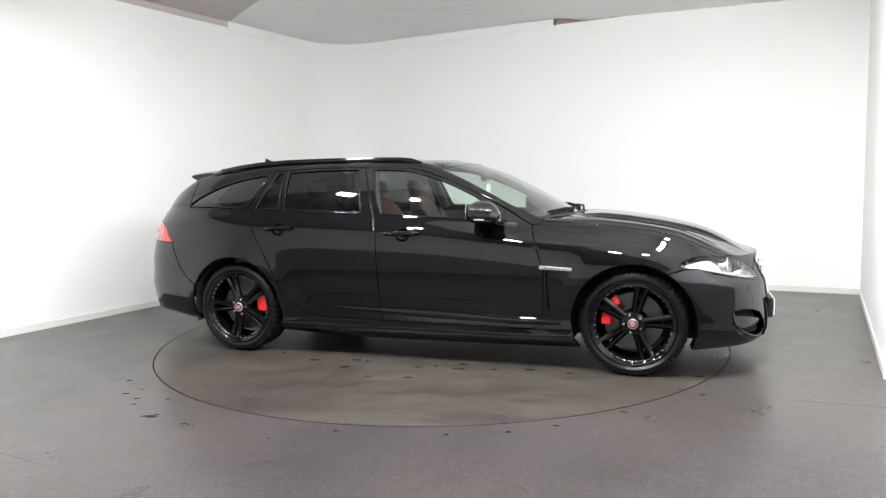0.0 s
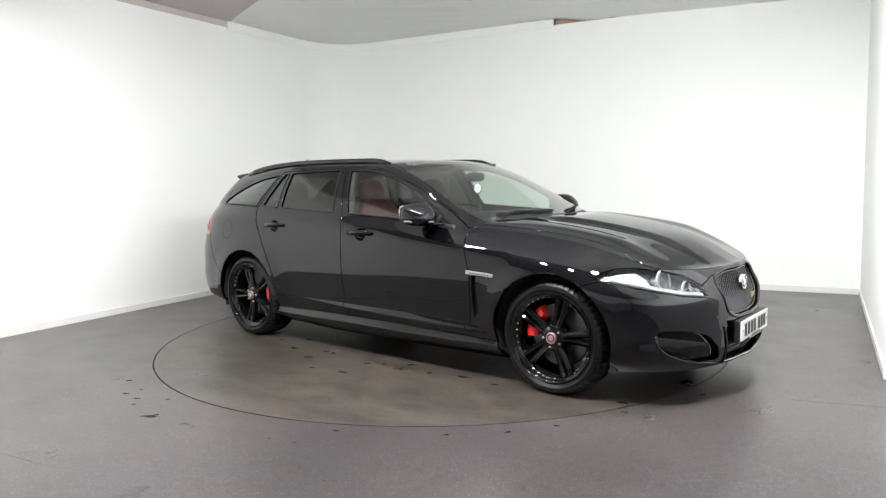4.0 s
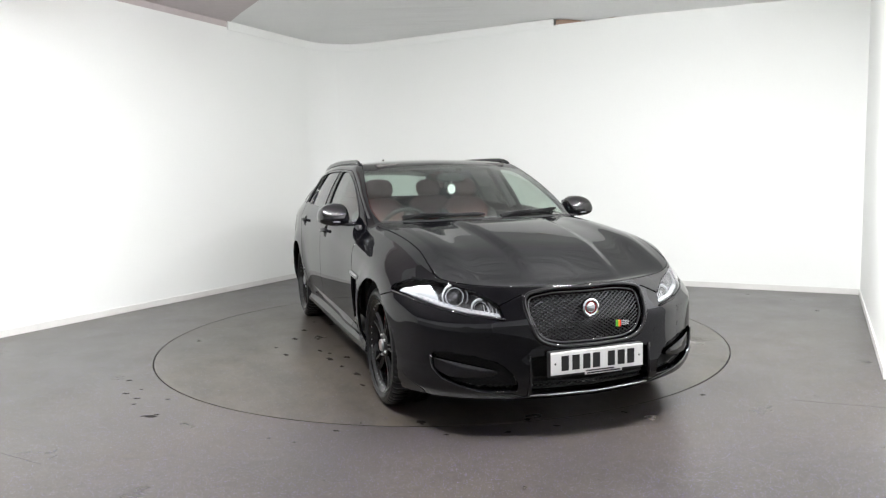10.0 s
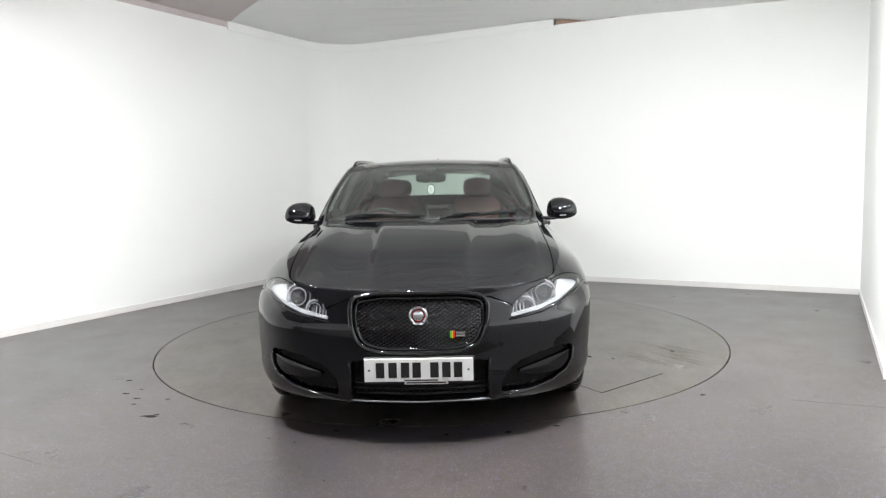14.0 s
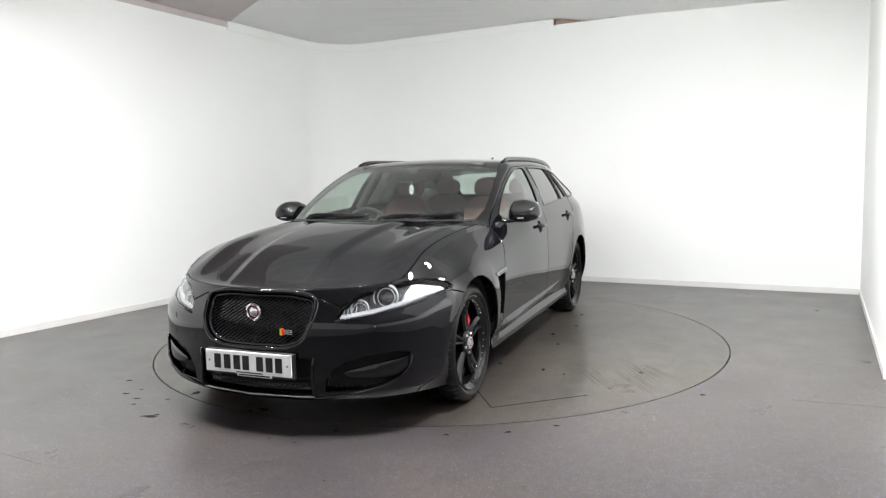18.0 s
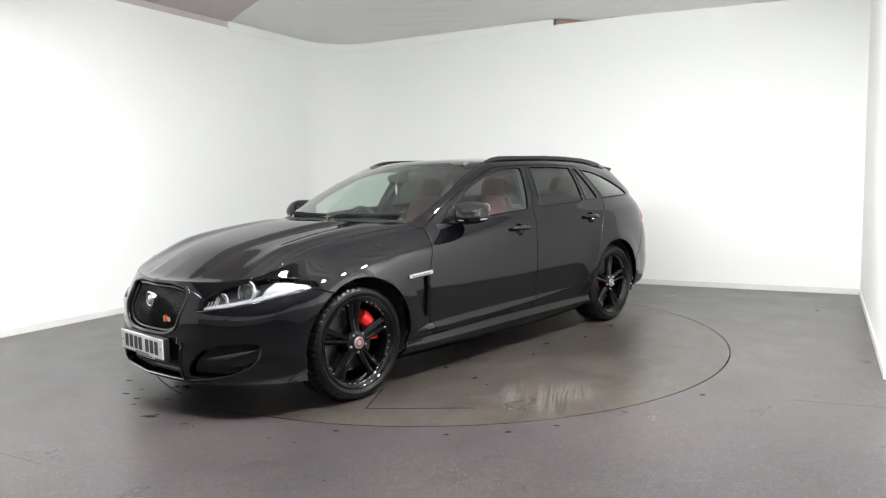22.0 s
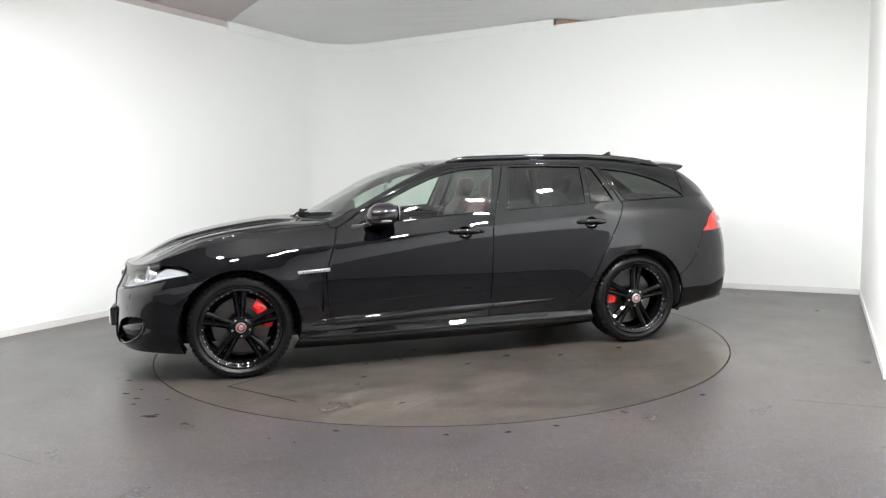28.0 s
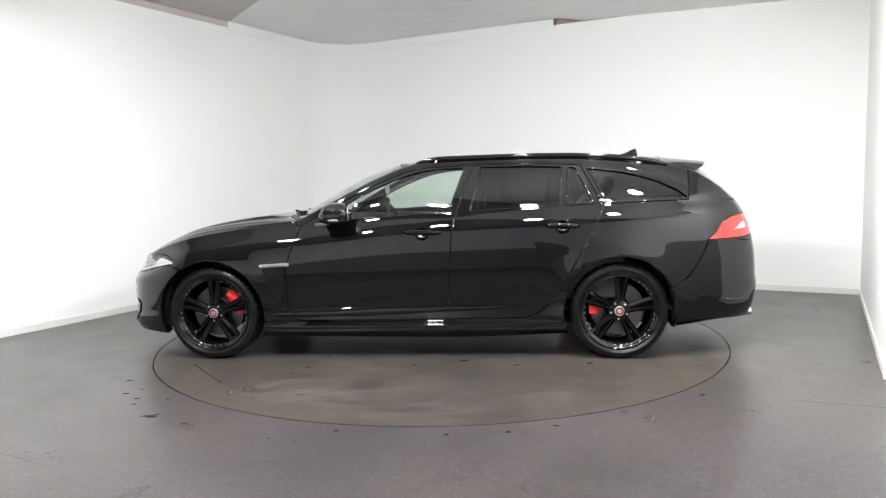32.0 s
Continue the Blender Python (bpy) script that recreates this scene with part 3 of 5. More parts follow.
STATIONS = side_stations()
NR = len(ring_levels(0)[0])
SIDE = [[side_point(*st, k) for k in range(NR)] for st in STATIONS]
SEAM = [row[-1] for row in SIDE]

# upper body: lines from the seam over the cant rail and roof edge to the middle
I0 = min(range(30), key=lambda i: abs(SEAM[i][1] - 0.715))
I1 = max(range(91, 121), key=lambda i: -abs(SEAM[i][1] - 0.60))
P0, P1 = SEAM[I0][0], SEAM[I1][0]
CANT_IN = curve((P0, 0.06), (1.6, 0.06), (1.2, 0.055), (0.85, 0.045), (0.7, 0.05), (0.5, 0.075), (0.2, 0.125), (-0.1, 0.160), (-0.6, 0.178), (-1.2, 0.178), (-1.6, 0.165), (-1.9, 0.07), (-2.1, 0.03), (P1, 0.03))
CANT_UP = curve((P0, 0.012), (1.6, 0.018), (1.2, 0.020), (0.85, 0.022), (0.7, 0.055), (0.5, 0.145), (0.2, 0.258), (-0.1, 0.332), (-0.6, 0.325), (-1.2, 0.285), (-1.6, 0.205), (-1.9, 0.075), (-2.1, 0.03), (P1, 0.005))
EDGE_IN = curve((P0, 0.16), (1.6, 0.14), (1.2, 0.13), (0.85, 0.09), (0.7, 0.085), (0.5, 0.115), (0.2, 0.185), (-0.1, 0.235), (-0.6, 0.262), (-1.2, 0.265), (-1.6, 0.250), (-1.9, 0.215), (-2.1, 0.14), (P1, 0.08))
EDGE_UP = curve((P0, 0.022), (1.6, 0.034), (1.2, 0.038), (0.85, 0.035), (0.7, 0.09), (0.5, 0.185), (0.2, 0.305), (-0.1, 0.378), (-0.6, 0.368), (-1.2, 0.340), (-1.6, 0.290), (-1.9, 0.235), (-2.1, 0.12), (P1, 0.012))
EDGE_X = curve((P0, 0.06), (1.6, 0.04), (0.85, 0.02), (0.5, 0.01), (0.2, 0.01), (-0.6, 0.0), (-1.6, -0.01), (-1.9, -0.04), (-2.1, -0.06), (P1, -0.04))
MID_X = curve((P0, 2.236), (1.6, 1.83), (1.2, 1.42), (0.85, 1.06), (0.7, 0.90), (0.5, 0.655), (0.2, 0.30), (-0.1, -0.05), (-0.6, -0.60), (-1.2, -1.25), (-1.6, -1.74), (-1.9, -2.10), (-2.1, -2.25), (P1, TAIL(1.09)))
MID_Z = curve((-2.5, 1.07), (-2.41, 1.075), (-2.37, 1.12), (-2.25, 1.24), (-2.10, 1.385), (-1.74, 1.425), (-1.25, 1.440), (-0.60, 1.445), (-0.05, 1.425), (0.122, 1.404), (0.263, 1.367), (0.453, 1.297),
              (0.646, 1.196), (0.791, 1.117), (0.986, 1.022), (1.06, 1.006), (1.32, 0.984), (1.55, 0.952), (1.74, 0.914), (1.88, 0.878), (2.026, 0.818), (2.124, 0.772), (2.2, 0.738), (2.24, 0.735))
NA, NB, NC = 10, 6, 30


def bonnet_relief(x, y):
    """The raised middle of the bonnet, with a crease along each side."""
    edge = 0.235 + 0.075 * (2.2 - x) / 1.2
    fade = smooth((2.2 - x) / 0.3)
    return fade * (0.022 * smooth((edge - y) / 0.045 + 0.5) + 0.012 * math.exp(-((y - 0.56) / 0.07) ** 2))


def upper_row(i):
    x0, y0, z0 = SEAM[i]
    e1 = (x0 + 0.5 * EDGE_X(x0), y0 - CANT_IN(x0), z0 + CANT_UP(x0))
    e2 = (x0 + EDGE_X(x0), y0 - EDGE_IN(x0), z0 + EDGE_UP(x0))
    c = (MID_X(x0), 0.0, MID_Z(MID_X(x0)))
    row = []
    for k in range(NA):
        t = k / NA
        bow = 0.014 * 4 * t * (1 - t) * min(1, CANT_UP(x0) / 0.25)
        row.append((x0 + (e1[0] - x0) * t, y0 + (e1[1] - y0) * t + bow, z0 + (e1[2] - z0) * t))
    # corner by a quadratic between the two lines' tangents
    d = 1.0
    for k in range(NB):
        t = k / NB
        mx, my, mz = (e1[i] + (e2[i] - e1[i]) * t for i in range(3))
        lift = 0.012 * 4 * t * (1 - t) * min(1, CANT_UP(x0) / 0.2)
        row.append((mx, my + lift * 0.7, mz + lift * 0.7))
    hood = min(1.0, max(0.0, (x0 - 0.80) / 0.2))
    for k in range(NC + 1):
        t = k / NC
        q = 1 - (1 - t) ** 2
        qz = 1 - (1 - t) ** (2 + 1.6 * hood)
        x, y = e2[0] + (c[0] - e2[0]) * q, e2[1] * (1 - t)
        row.append((x, y, e2[2] + (c[2] - e2[2]) * qz + hood * bonnet_relief(x, y)))
    return row


UPPER = [upper_row(i) for i in range(I0, I1 + 1)]


def end_row(seg, n):
    """Points on the seam from the corner to the middle, spaced as an upper row."""
    out = []
    pts = [Vector(p) for p in seg]
    ln = [0.0]
    for a, b in zip(pts, pts[1:]):
        ln.append(ln[-1] + (b - a).length)
    for f in n:
        s = f * ln[-1]
        j = max(0, min(len(pts) - 2, next((q - 1 for q in range(1, len(ln)) if ln[q] >= s - 1e-9), len(pts) - 2)))
        t = (s - ln[j]) / (ln[j + 1] - ln[j])
        out.append(tuple(pts[j].lerp(pts[j + 1], t)))
    return out


def blend_end(rows, seam_part):
    """Pull the first upper rows onto the seam round the nose or tail."""
    r0 = [Vector(p) for p in rows[0]]
    ln = [0.0]
    for a, b in zip(r0, r0[1:]):
        ln.append(ln[-1] + (b - a).length)
    tgt = end_row(seam_part, [v / ln[-1] for v in ln])
    off = [Vector(t) - p for t, p in zip(tgt, r0)]
    m = 9
    for r in range(m):
        w = (1 - r / m) ** 2 * (1 + 2 * r / m)
        rows[r] = [tuple(Vector(p) + o * w) for p, o in zip(rows[r], off)]


blend_end(UPPER, [SEAM[i] for i in range(I0, -1, -1)])
rev = UPPER[::-1]
blend_end(rev, [SEAM[i] for i in range(I1, len(SEAM))])
UPPER = rev[::-1]


def body_mesh():
    bm = bmesh.new()
    lay = bm.faces.layers.int.new("zone")
    pos = bm.faces.layers.float.new("along")
    side = [[bm.verts.new(p) for p in row] for row in SIDE]
    for i in range(len(side) - 1):
        for k in range(NR - 1):
            f = bm.faces.new((side[i][k], side[i][k + 1], side[i + 1][k + 1], side[i + 1][k]))
            f[lay] = 0
    up = [[bm.verts.new(p) for p in row] for row in UPPER]
    n = len(up[0])
    for i in range(len(up) - 1):
        for k in range(n - 1):
            f = bm.faces.new((up[i][k], up[i][k + 1], up[i + 1][k + 1], up[i + 1][k]))
            f[lay] = 1 if k < NA else 2 if k < NA + NB else 3
            f[pos] = 0.5 * (SEAM[I0 + i][0] + SEAM[I0 + i + 1][0])
    bmesh.ops.remove_doubles(bm, verts=bm.verts, dist=0.0015)
    for v in bm.verts:
        if abs(v.co.y) < 0.003:
            v.co.y = 0.0
    return bm, lay, pos


def inside(px, pz, poly):
    c = False
    for (x1, z1), (x2, z2) in zip(poly, poly[1:] + poly[:1]):
        if (z1 > pz) != (z2 > pz) and px < (x2 - x1) * (pz - z1) / (z2 - z1) + x1:
            c = not c
    return c


def rounded(poly, r, n=4):
    """An outline with its corners rounded."""
    out = []
    m = len(poly)
    for i in range(m):
        p, a, b = Vector(poly[i]), Vector(poly[i - 1]), Vector(poly[(i + 1) % m])
        d0, d1 = (a - p), (b - p)
        q = min(r, d0.length * 0.45, d1.length * 0.45)
        s, e = p + d0.normalized() * q, p + d1.normalized() * q
        for k in range(n + 1):
            t = k / n
            out.append(tuple((1 - t) ** 2 * s + 2 * t * (1 - t) * p + t * t * e))
    return out


def knife(bm, poly, axis, test, closed=True):
    """Score the sheet along an outline given in a flat view (axis: the view's direction)."""
    ia, ib = {"y": (0, 2), "x": (1, 2), "z": (0, 1)}[axis]
    segs = list(zip(poly, poly[1:] + (poly[:1] if closed else [])))
    if not closed:
        segs = segs[:len(poly) - 1]
    for (a0, b0), (a1, b1) in segs:
        if math.hypot(a1 - a0, b1 - b0) < 1e-6:
            continue
        lo_a, hi_a, lo_b, hi_b = min(a0, a1) - 1e-4, max(a0, a1) + 1e-4, min(b0, b1) - 1e-4, max(b0, b1) + 1e-4
        fs = []
        for f in bm.faces:
            va = [v.co[ia] for v in f.verts]
            if max(va) < lo_a or min(va) > hi_a:
                continue
            vb = [v.co[ib] for v in f.verts]
            if max(vb) < lo_b or min(vb) > hi_b or not test(f.calc_center_median()):
                continue
            fs.append(f)
        if not fs:
            continue
        co, no = [0, 0, 0], [0, 0, 0]
        co[ia], co[ib] = a0, b0
        no[ia], no[ib] = -(b1 - b0), a1 - a0
        geom = list({*fs, *(e for f in fs for e in f.edges), *(v for f in fs for v in f.verts)})
        bmesh.ops.bisect_plane(bm, geom=geom, dist=1e-5, plane_co=co, plane_no=no)


def ring_poly(cx, cz, r, n=40):
    return [(cx + r * math.cos(2 * math.pi * i / n), cz + r * math.sin(2 * math.pi * i / n)) for i in range(n)]


ARCH = 0.385
DOOR_F = [(0.80, 0.958), (0.826, 0.87), (0.852, 0.79), (0.893, 0.67), (0.888, 0.41), (0.87, 0.30), (0.80, 0.278), (-0.262, 0.284), (-0.282, 0.676), (-0.295, 0.913), (-0.33, 1.04), (-0.455, 1.385),
          (-0.2, 1.385), (-0.06, 1.362), (0.10, 1.318), (0.24, 1.263), (0.37, 1.203), (0.50, 1.137), (0.60, 1.078), (0.70, 1.015)]
DOOR_R = [(-0.33, 1.04), (-0.295, 0.913), (-0.282, 0.676), (-0.262, 0.284), (-0.68, 0.288), (-0.815, 0.297), (-0.895, 0.328), (-0.985, 0.41), (-1.06, 0.51), (-1.136, 0.665), (-1.205, 0.782),
          (-1.301, 0.955), (-1.352, 1.06), (-1.20, 1.37), (-0.8, 1.39), (-0.455, 1.385)]
WIN_F = rounded([(0.575, 0.995), (0.2, 1.012), (-0.272, 1.040), (-0.385, 1.352), (-0.25, 1.352), (-0.129, 1.342), (-0.006, 1.317), (0.118, 1.278), (0.243, 1.228), (0.369, 1.168), (0.5, 1.094), (0.59, 1.030)], 0.02)
WIN_R = rounded([(-0.425, 1.048), (-1.046, 1.076), (-1.078, 1.348), (-0.8, 1.358), (-0.497, 1.358)], 0.015)
WIN_S = rounded([(-1.092, 1.078), (-1.288, 1.088), (-1.172, 1.340), (-1.118, 1.345)], 0.012)
WIN_Q = rounded([(-1.376, 1.094), (-1.245, 1.335), (-1.329, 1.325), (-1.486, 1.304), (-1.643, 1.268), (-1.76, 1.228), (-1.877, 1.170), (-1.945, 1.115), (-1.92, 1.102), (-1.65, 1.100)], 0.012)
GRILLE = rounded([(0.345, 0.700), (0.20, 0.727), (-0.20, 0.727), (-0.345, 0.700), (-0.335, 0.575), (-0.300, 0.480), (-0.20, 0.444), (0.20, 0.444), (0.300, 0.480), (0.335, 0.575)], 0.06, 5)
HEADLAMP = rounded([(0.450, 0.596), (0.608, 0.617), (0.72, 0.643), (0.79, 0.668), (0.890, 0.705), (0.862, 0.734), (0.805, 0.757), (0.74, 0.764), (0.659, 0.746), (0.547, 0.713), (0.458, 0.650)], 0.02)
TAILLAMP = rounded([(-2.055, 0.827), (-2.12, 0.875), (-2.16, 0.935), (-2.234, 0.972), (-2.34, 0.988), (-2.60, 0.98), (-2.60, 0.85), (-2.34, 0.832)], 0.012)
INTAKE = rounded([(0.335, 0.400), (-0.335, 0.400), (-0.330, 0.215), (0.330, 0.215)], 0.02)
POCKET = rounded([(0.40, 0.232), (0.55, 0.236), (0.66, 0.262), (0.735, 0.300), (0.772, 0.340), (0.775, 0.422), (0.70, 0.425), (0.60, 0.410), (0.48, 0.372), (0.41, 0.300)], 0.02)
COWL, HEADER, TAILEDGE = 0.83, 0.13, -1.93
BUMP = curve((-2.6, 0.80), (-2.06, 0.83), (-2.02, 0.74), (-1.92, 0.58), (-1.80, 0.50))


def flank(c):
    return c.y > 0.35


def at_front(c):
    return c.x > 1.55


GILL = [(1.060, 0.668), (0.985, 0.515), (0.926, 0.415), (0.914, 0.45), (0.914, 0.670)]
HANDLES = [[(hx + 0.050 * math.cos(2 * math.pi * i / 24), hz - 0.004 + 0.043 * math.sin(2 * math.pi * i / 24)) for i in range(24)] for hx, hz in ((-0.086, 0.902), (-1.065, 0.936))]


def build_body():
    bm, lay, pos = body_mesh()
    for hx in (WB, -WB):
        knife(bm, ring_poly(hx, HUB_Z, ARCH), "y", flank)
    for poly in (DOOR_F, DOOR_R, WIN_F, WIN_R, WIN_S, WIN_Q, *HANDLES):
        knife(bm, poly, "y", flank)
    knife(bm, TAILLAMP, "y", lambda c: c.x < -1.9 and c.y > 0.3)
    for poly in (GRILLE, INTAKE):
        knife(bm, [p for p in poly], "x", lambda c: c.x > 1.9)
    for poly in (HEADLAMP, POCKET):
        knife(bm, poly, "x", at_front)
    knife(bm, [(1.772, 0.697), (1.60, 0.645)], "y", flank, False)
    knife(bm, [(0.655, 0.74), (0.655, 0.80)], "x", at_front, False)
    knife(bm, GILL, "y", flank)
    knife(bm, [(0.345, 0.70), (0.46, 0.65)], "x", lambda c: c.x > 1.9, False)
    knife(bm, [(0.9, 0.272), (-0.9, 0.272)], "y", flank, False)
    knife(bm, [(-2.06, 0.83), (-2.02, 0.74), (-1.92, 0.58), (-1.80, 0.50)], "y", lambda c: c.y > 0.3 and c.x < -1.6, False)
    bm.normal_update()
    kinds = {}
    for f in bm.faces:
        c = f.calc_center_median()
        x, y, z = c
        zone = f[lay]
        k = None
        if min(math.hypot(x - WB, z - HUB_Z), math.hypot(x + WB, z - HUB_Z)) < ARCH and y > 0.35 and zone == 0:
            continue
        if x > 1.9 and inside(y, z, GRILLE):
            k = "grille_hole"
        elif x > 1.9 and inside(y, z, INTAKE):
            k = "intake_hole"
        elif x > 1.55 and inside(y, z, HEADLAMP):
            k = "headlamp"
        elif x > 1.55 and inside(y, z, POCKET):
            k = "pocket"
        elif x < -1.9 and y > 0.3 and inside(x, z, TAILLAMP):
            k = "tail_lamp"
        elif y > 0.35 and zone < 3 and inside(x, z, WIN_F):
            k = "front_window"
        elif y > 0.35 and zone < 3 and inside(x, z, WIN_R):
            k = "rear_window"
        elif y > 0.35 and zone < 3 and inside(x, z, WIN_S):
            k = "fixed_window"
        elif y > 0.35 and zone < 3 and inside(x, z, WIN_Q):
            k = "quarter_window"
        elif y > 0.5 and zone == 0 and (inside(x, z, HANDLES[0]) or inside(x, z, HANDLES[1])):
            k = "bowl"
        elif y > 0.35 and zone < 2 and inside(x, z, DOOR_F):
            k = "front_door"
        elif y > 0.35 and zone < 2 and inside(x, z, DOOR_R):
            k = "rear_door"
        elif zone >= 1:
            p = f[pos]
            if p > COWL:
                k = "fender" if zone == 1 else "bonnet"
            elif p > COWL - 0.05:
                k = "cowl" if zone == 3 else "side_frame"
            elif p > HEADER:
                k = "windscreen" if zone == 3 else "side_frame"
            elif p > TAILEDGE:
                k = "roof" if zone == 3 else "side_frame"
            else:
                k = "back_window" if zone == 3 and z > 1.105 else "rear_quarter" if zone < 3 else "tailgate"
        elif y > 0.6 and inside(x, z, GILL):
            k = "gill"
        elif x > 1.58 and z < (0.697 if x > 1.772 else 0.645 + (x - 1.60) * 0.3023) and (x < 1.772 or z < 0.63 + (y - 0.452) * 0.20 or y < 0.46) and not (y < 0.46 and z > 0.64 and (y < 0.345 or z > 0.7 - (y - 0.345) * 0.4348)):
            k = "front_bumper"
        elif x > 1.85 and y < 0.655:
            k = "bonnet"
        elif x > 0.6 and z > 0.272:
            k = "fender"
        elif x > -1.4 and z <= 0.272 or (0 > x > -1.0 and z < 0.33):
            k = "side_skirt"
        elif x > -1.4 and z < 0.5:
            k = "side_skirt"
        elif z < 0.50 or (z < 0.83 and x < -1.8 and z < BUMP(x)):
            k = "rear_bumper"
        elif y < 0.60 and x < -2.2:
            k = "tailgate"
        else:
            k = "rear_quarter"
        kinds.setdefault(k, []).append(f)
    return bm, lay, kinds


def sheet_data():
    """The whole body sheet, both halves, with its normals; and the faces of each panel by side."""
    bm, lay, kinds = build_body()
    bm.verts.index_update()
    bm.verts.ensure_lookup_table()
    V = [v.co.copy() for v in bm.verts]
    n0 = len(V)
    mirror = {}
    for i in range(n0):
        if V[i].y < 1e-4:
            mirror[i] = i
        else:
            mirror[i] = len(V)
            V.append(Vector((V[i].x, -V[i].y, V[i].z)))
    N = [Vector() for _ in V]
    panels = {}
    for k, fs in kinds.items():
        left = [[v.index for v in f.verts] for f in fs]
        panels[k] = (left, [[mirror[i] for i in f][::-1] for f in left])
    for left, right in panels.values():
        for f in left + right:
            a = Vector()
            for p, q in zip(f, f[1:] + f[:1]):
                a += V[p].cross(V[q])
            for i in f:
                N[i] += a
    # outward: the side's faces must look away from the middle
    test = sum((1 if (N[i].y > 0) == (V[i].y > 0) else -1) for i in range(len(V)) if abs(V[i].y) > 0.8)
    flip = test < 0
    if flip:
        N = [-n for n in N]
        panels = {k: ([f[::-1] for f in a], [f[::-1] for f in b]) for k, (a, b) in panels.items()}
    N = [n.normalized() for n in N]
    bm.free()
    return V, N, panels


BV, BN, PANELS = sheet_data()


def panel(name, faces, mat, parent, label="", gap=0.0022, depth=0.016, sink=0.0, roll=0.0):
    """One body panel cut from the sheet: set in at its edges, with a rolled edge and a turned-in flange."""
    count = {}
    for f in faces:
        for p, q in zip(f, f[1:] + f[:1]):
            count[(p, q)] = 1
    edge = [(p, q) for (p, q) in count if (q, p) not in count]
    used = sorted({i for f in faces for i in f})
    idx = {g: i for i, g in enumerate(used)}
    inn = {}
    for p, q in edge:
        d = (BV[q] - BV[p])
        if d.length < 1e-9:
            continue
        for g in (p, q):
            inn[g] = inn.get(g, Vector()) + BN[g].cross(d.normalized())
    inn = {g: v.normalized() for g, v in inn.items() if v.length > 1e-6}
    verts, normals = [], []
    for g in used:
        v = BV[g] - BN[g] * sink
        if g in inn:
            v = v + inn[g] * (gap + roll)
        verts.append(v)
        normals.append(BN[g])
    out = [[idx[g] for g in f] for f in faces]
    last = {g: idx[g] for g in inn}
    if roll:
        for a in (0.5, 1.0):
            ring = {}
            for g, w in inn.items():
                ring[g] = len(verts)
                verts.append(BV[g] - BN[g] * (sink + roll * (1 - math.cos(a * math.pi / 2))) + w * (gap + roll * (1 - math.sin(a * math.pi / 2))))
                normals.append((BN[g] * math.cos(a * 1.4) - w * math.sin(a * 1.4)).normalized())
            for p, q in edge:
                if p in ring and q in ring:
                    out.append([last[q], last[p], ring[p], ring[q]])
            last = ring
    if depth:
        rim, low = {}, {}
        for g in inn:
            rim[g] = len(verts)
            verts.append(verts[last[g]])
            normals.append(Vector())
            low[g] = len(verts)
            verts.append(verts[last[g]] - BN[g] * depth)
            normals.append(Vector())
        for p, q in edge:
            if p in rim and q in rim:
                out.append([rim[q], rim[p], low[p], low[q]])
    return link_mesh(name, verts, out, mat, parent, label, True, normals)


def both(k):
    return PANELS[k][0] + PANELS[k][1]


panel("front_bumper", both("front_bumper"), PAINT, car, depth=0.05, roll=0.0035)
panel("rear_bumper", both("rear_bumper"), PAINT, car, roll=0.0035)
panel("bonnet", both("bonnet"), PAINT, car, roll=0.0035)
panel("roof", both("roof"), PAINT, car, roll=0.0035)
panel("tailgate", both("tailgate"), PAINT, car, roll=0.0035)
panel("windscreen", both("windscreen"), CLEAR, car, "clear windscreen", 0.002, 0.004)
panel("back_window", both("back_window"), BACKGLASS, car, "lightly tinted rear screen", 0.002, 0.004)
DOORS = []
for s in (0, 1):
    panel("fender", PANELS["fender"][s], PAINT, car, roll=0.0035)
    panel("side_frame", PANELS["side_frame"][s], PAINT, car, roll=0.0035)
    panel("rear_quarter", PANELS["rear_quarter"][s], PAINT, car, roll=0.0035)
    panel("side_skirt", PANELS["side_skirt"][s], PAINT, car, roll=0.0035)
    fd = panel("front_door", PANELS["front_door"][s], PAINT, car, roll=0.0035)
    rd = panel("rear_door", PANELS["rear_door"][s], PAINT, car, roll=0.0035)
    DOORS.append((fd, rd))
    panel("window_pane", PANELS["front_window"][s], CLEAR, fd, "clear side window", 0.001, 0.003, 0.006)
    panel("window_pane", PANELS["rear_window"][s], PRIVACY, rd, "dark privacy window", 0.001, 0.003, 0.006)
    panel("fixed_pane", PANELS["fixed_window"][s], PRIVACY, rd, "dark privacy window", 0.001, 0.003, 0.006)
    panel("quarter_window", PANELS["quarter_window"][s], PRIVACY, car, "dark privacy window", 0.001, 0.003, 0.006)

    panel("tail_lamp", PANELS["tail_lamp"][s], REDLAMP, car, "red tail lamp", 0.002, 0.02)


def underbody():
    bm = box(-0.05, 0, 0.235, 3.95, 1.25, 0.06, 0.02)
    part("underbody", bm, UNDER, car)
    for hx in (WB, -WB):
        for sy in (1, -1):
            vs, fs = lathe([(0.395, 0.0), (0.395, 0.32), (0.05, 0.33)], 40)
            bm = bmesh.new()
            bv = [bm.verts.new((v[0] + hx, sy * (0.87 - v[1]), v[2] + HUB_Z)) for v in vs]
            for f in fs:
                bm.faces.new([bv[i] for i in f])
            low = [v for v in bm.verts if v.co.z < 0.2]
            bmesh.ops.delete(bm, geom=low, context="VERTS")
            part("wheel_arch_liner", bm, UNDER, car)


underbody()


# ---- resting on the body's surface ----
from mathutils.bvhtree import BVHTree
ALLFACES = [f for a, b in PANELS.values() for f in a + b]
SHELL = BVHTree.FromPolygons([tuple(v) for v in BV], ALLFACES)


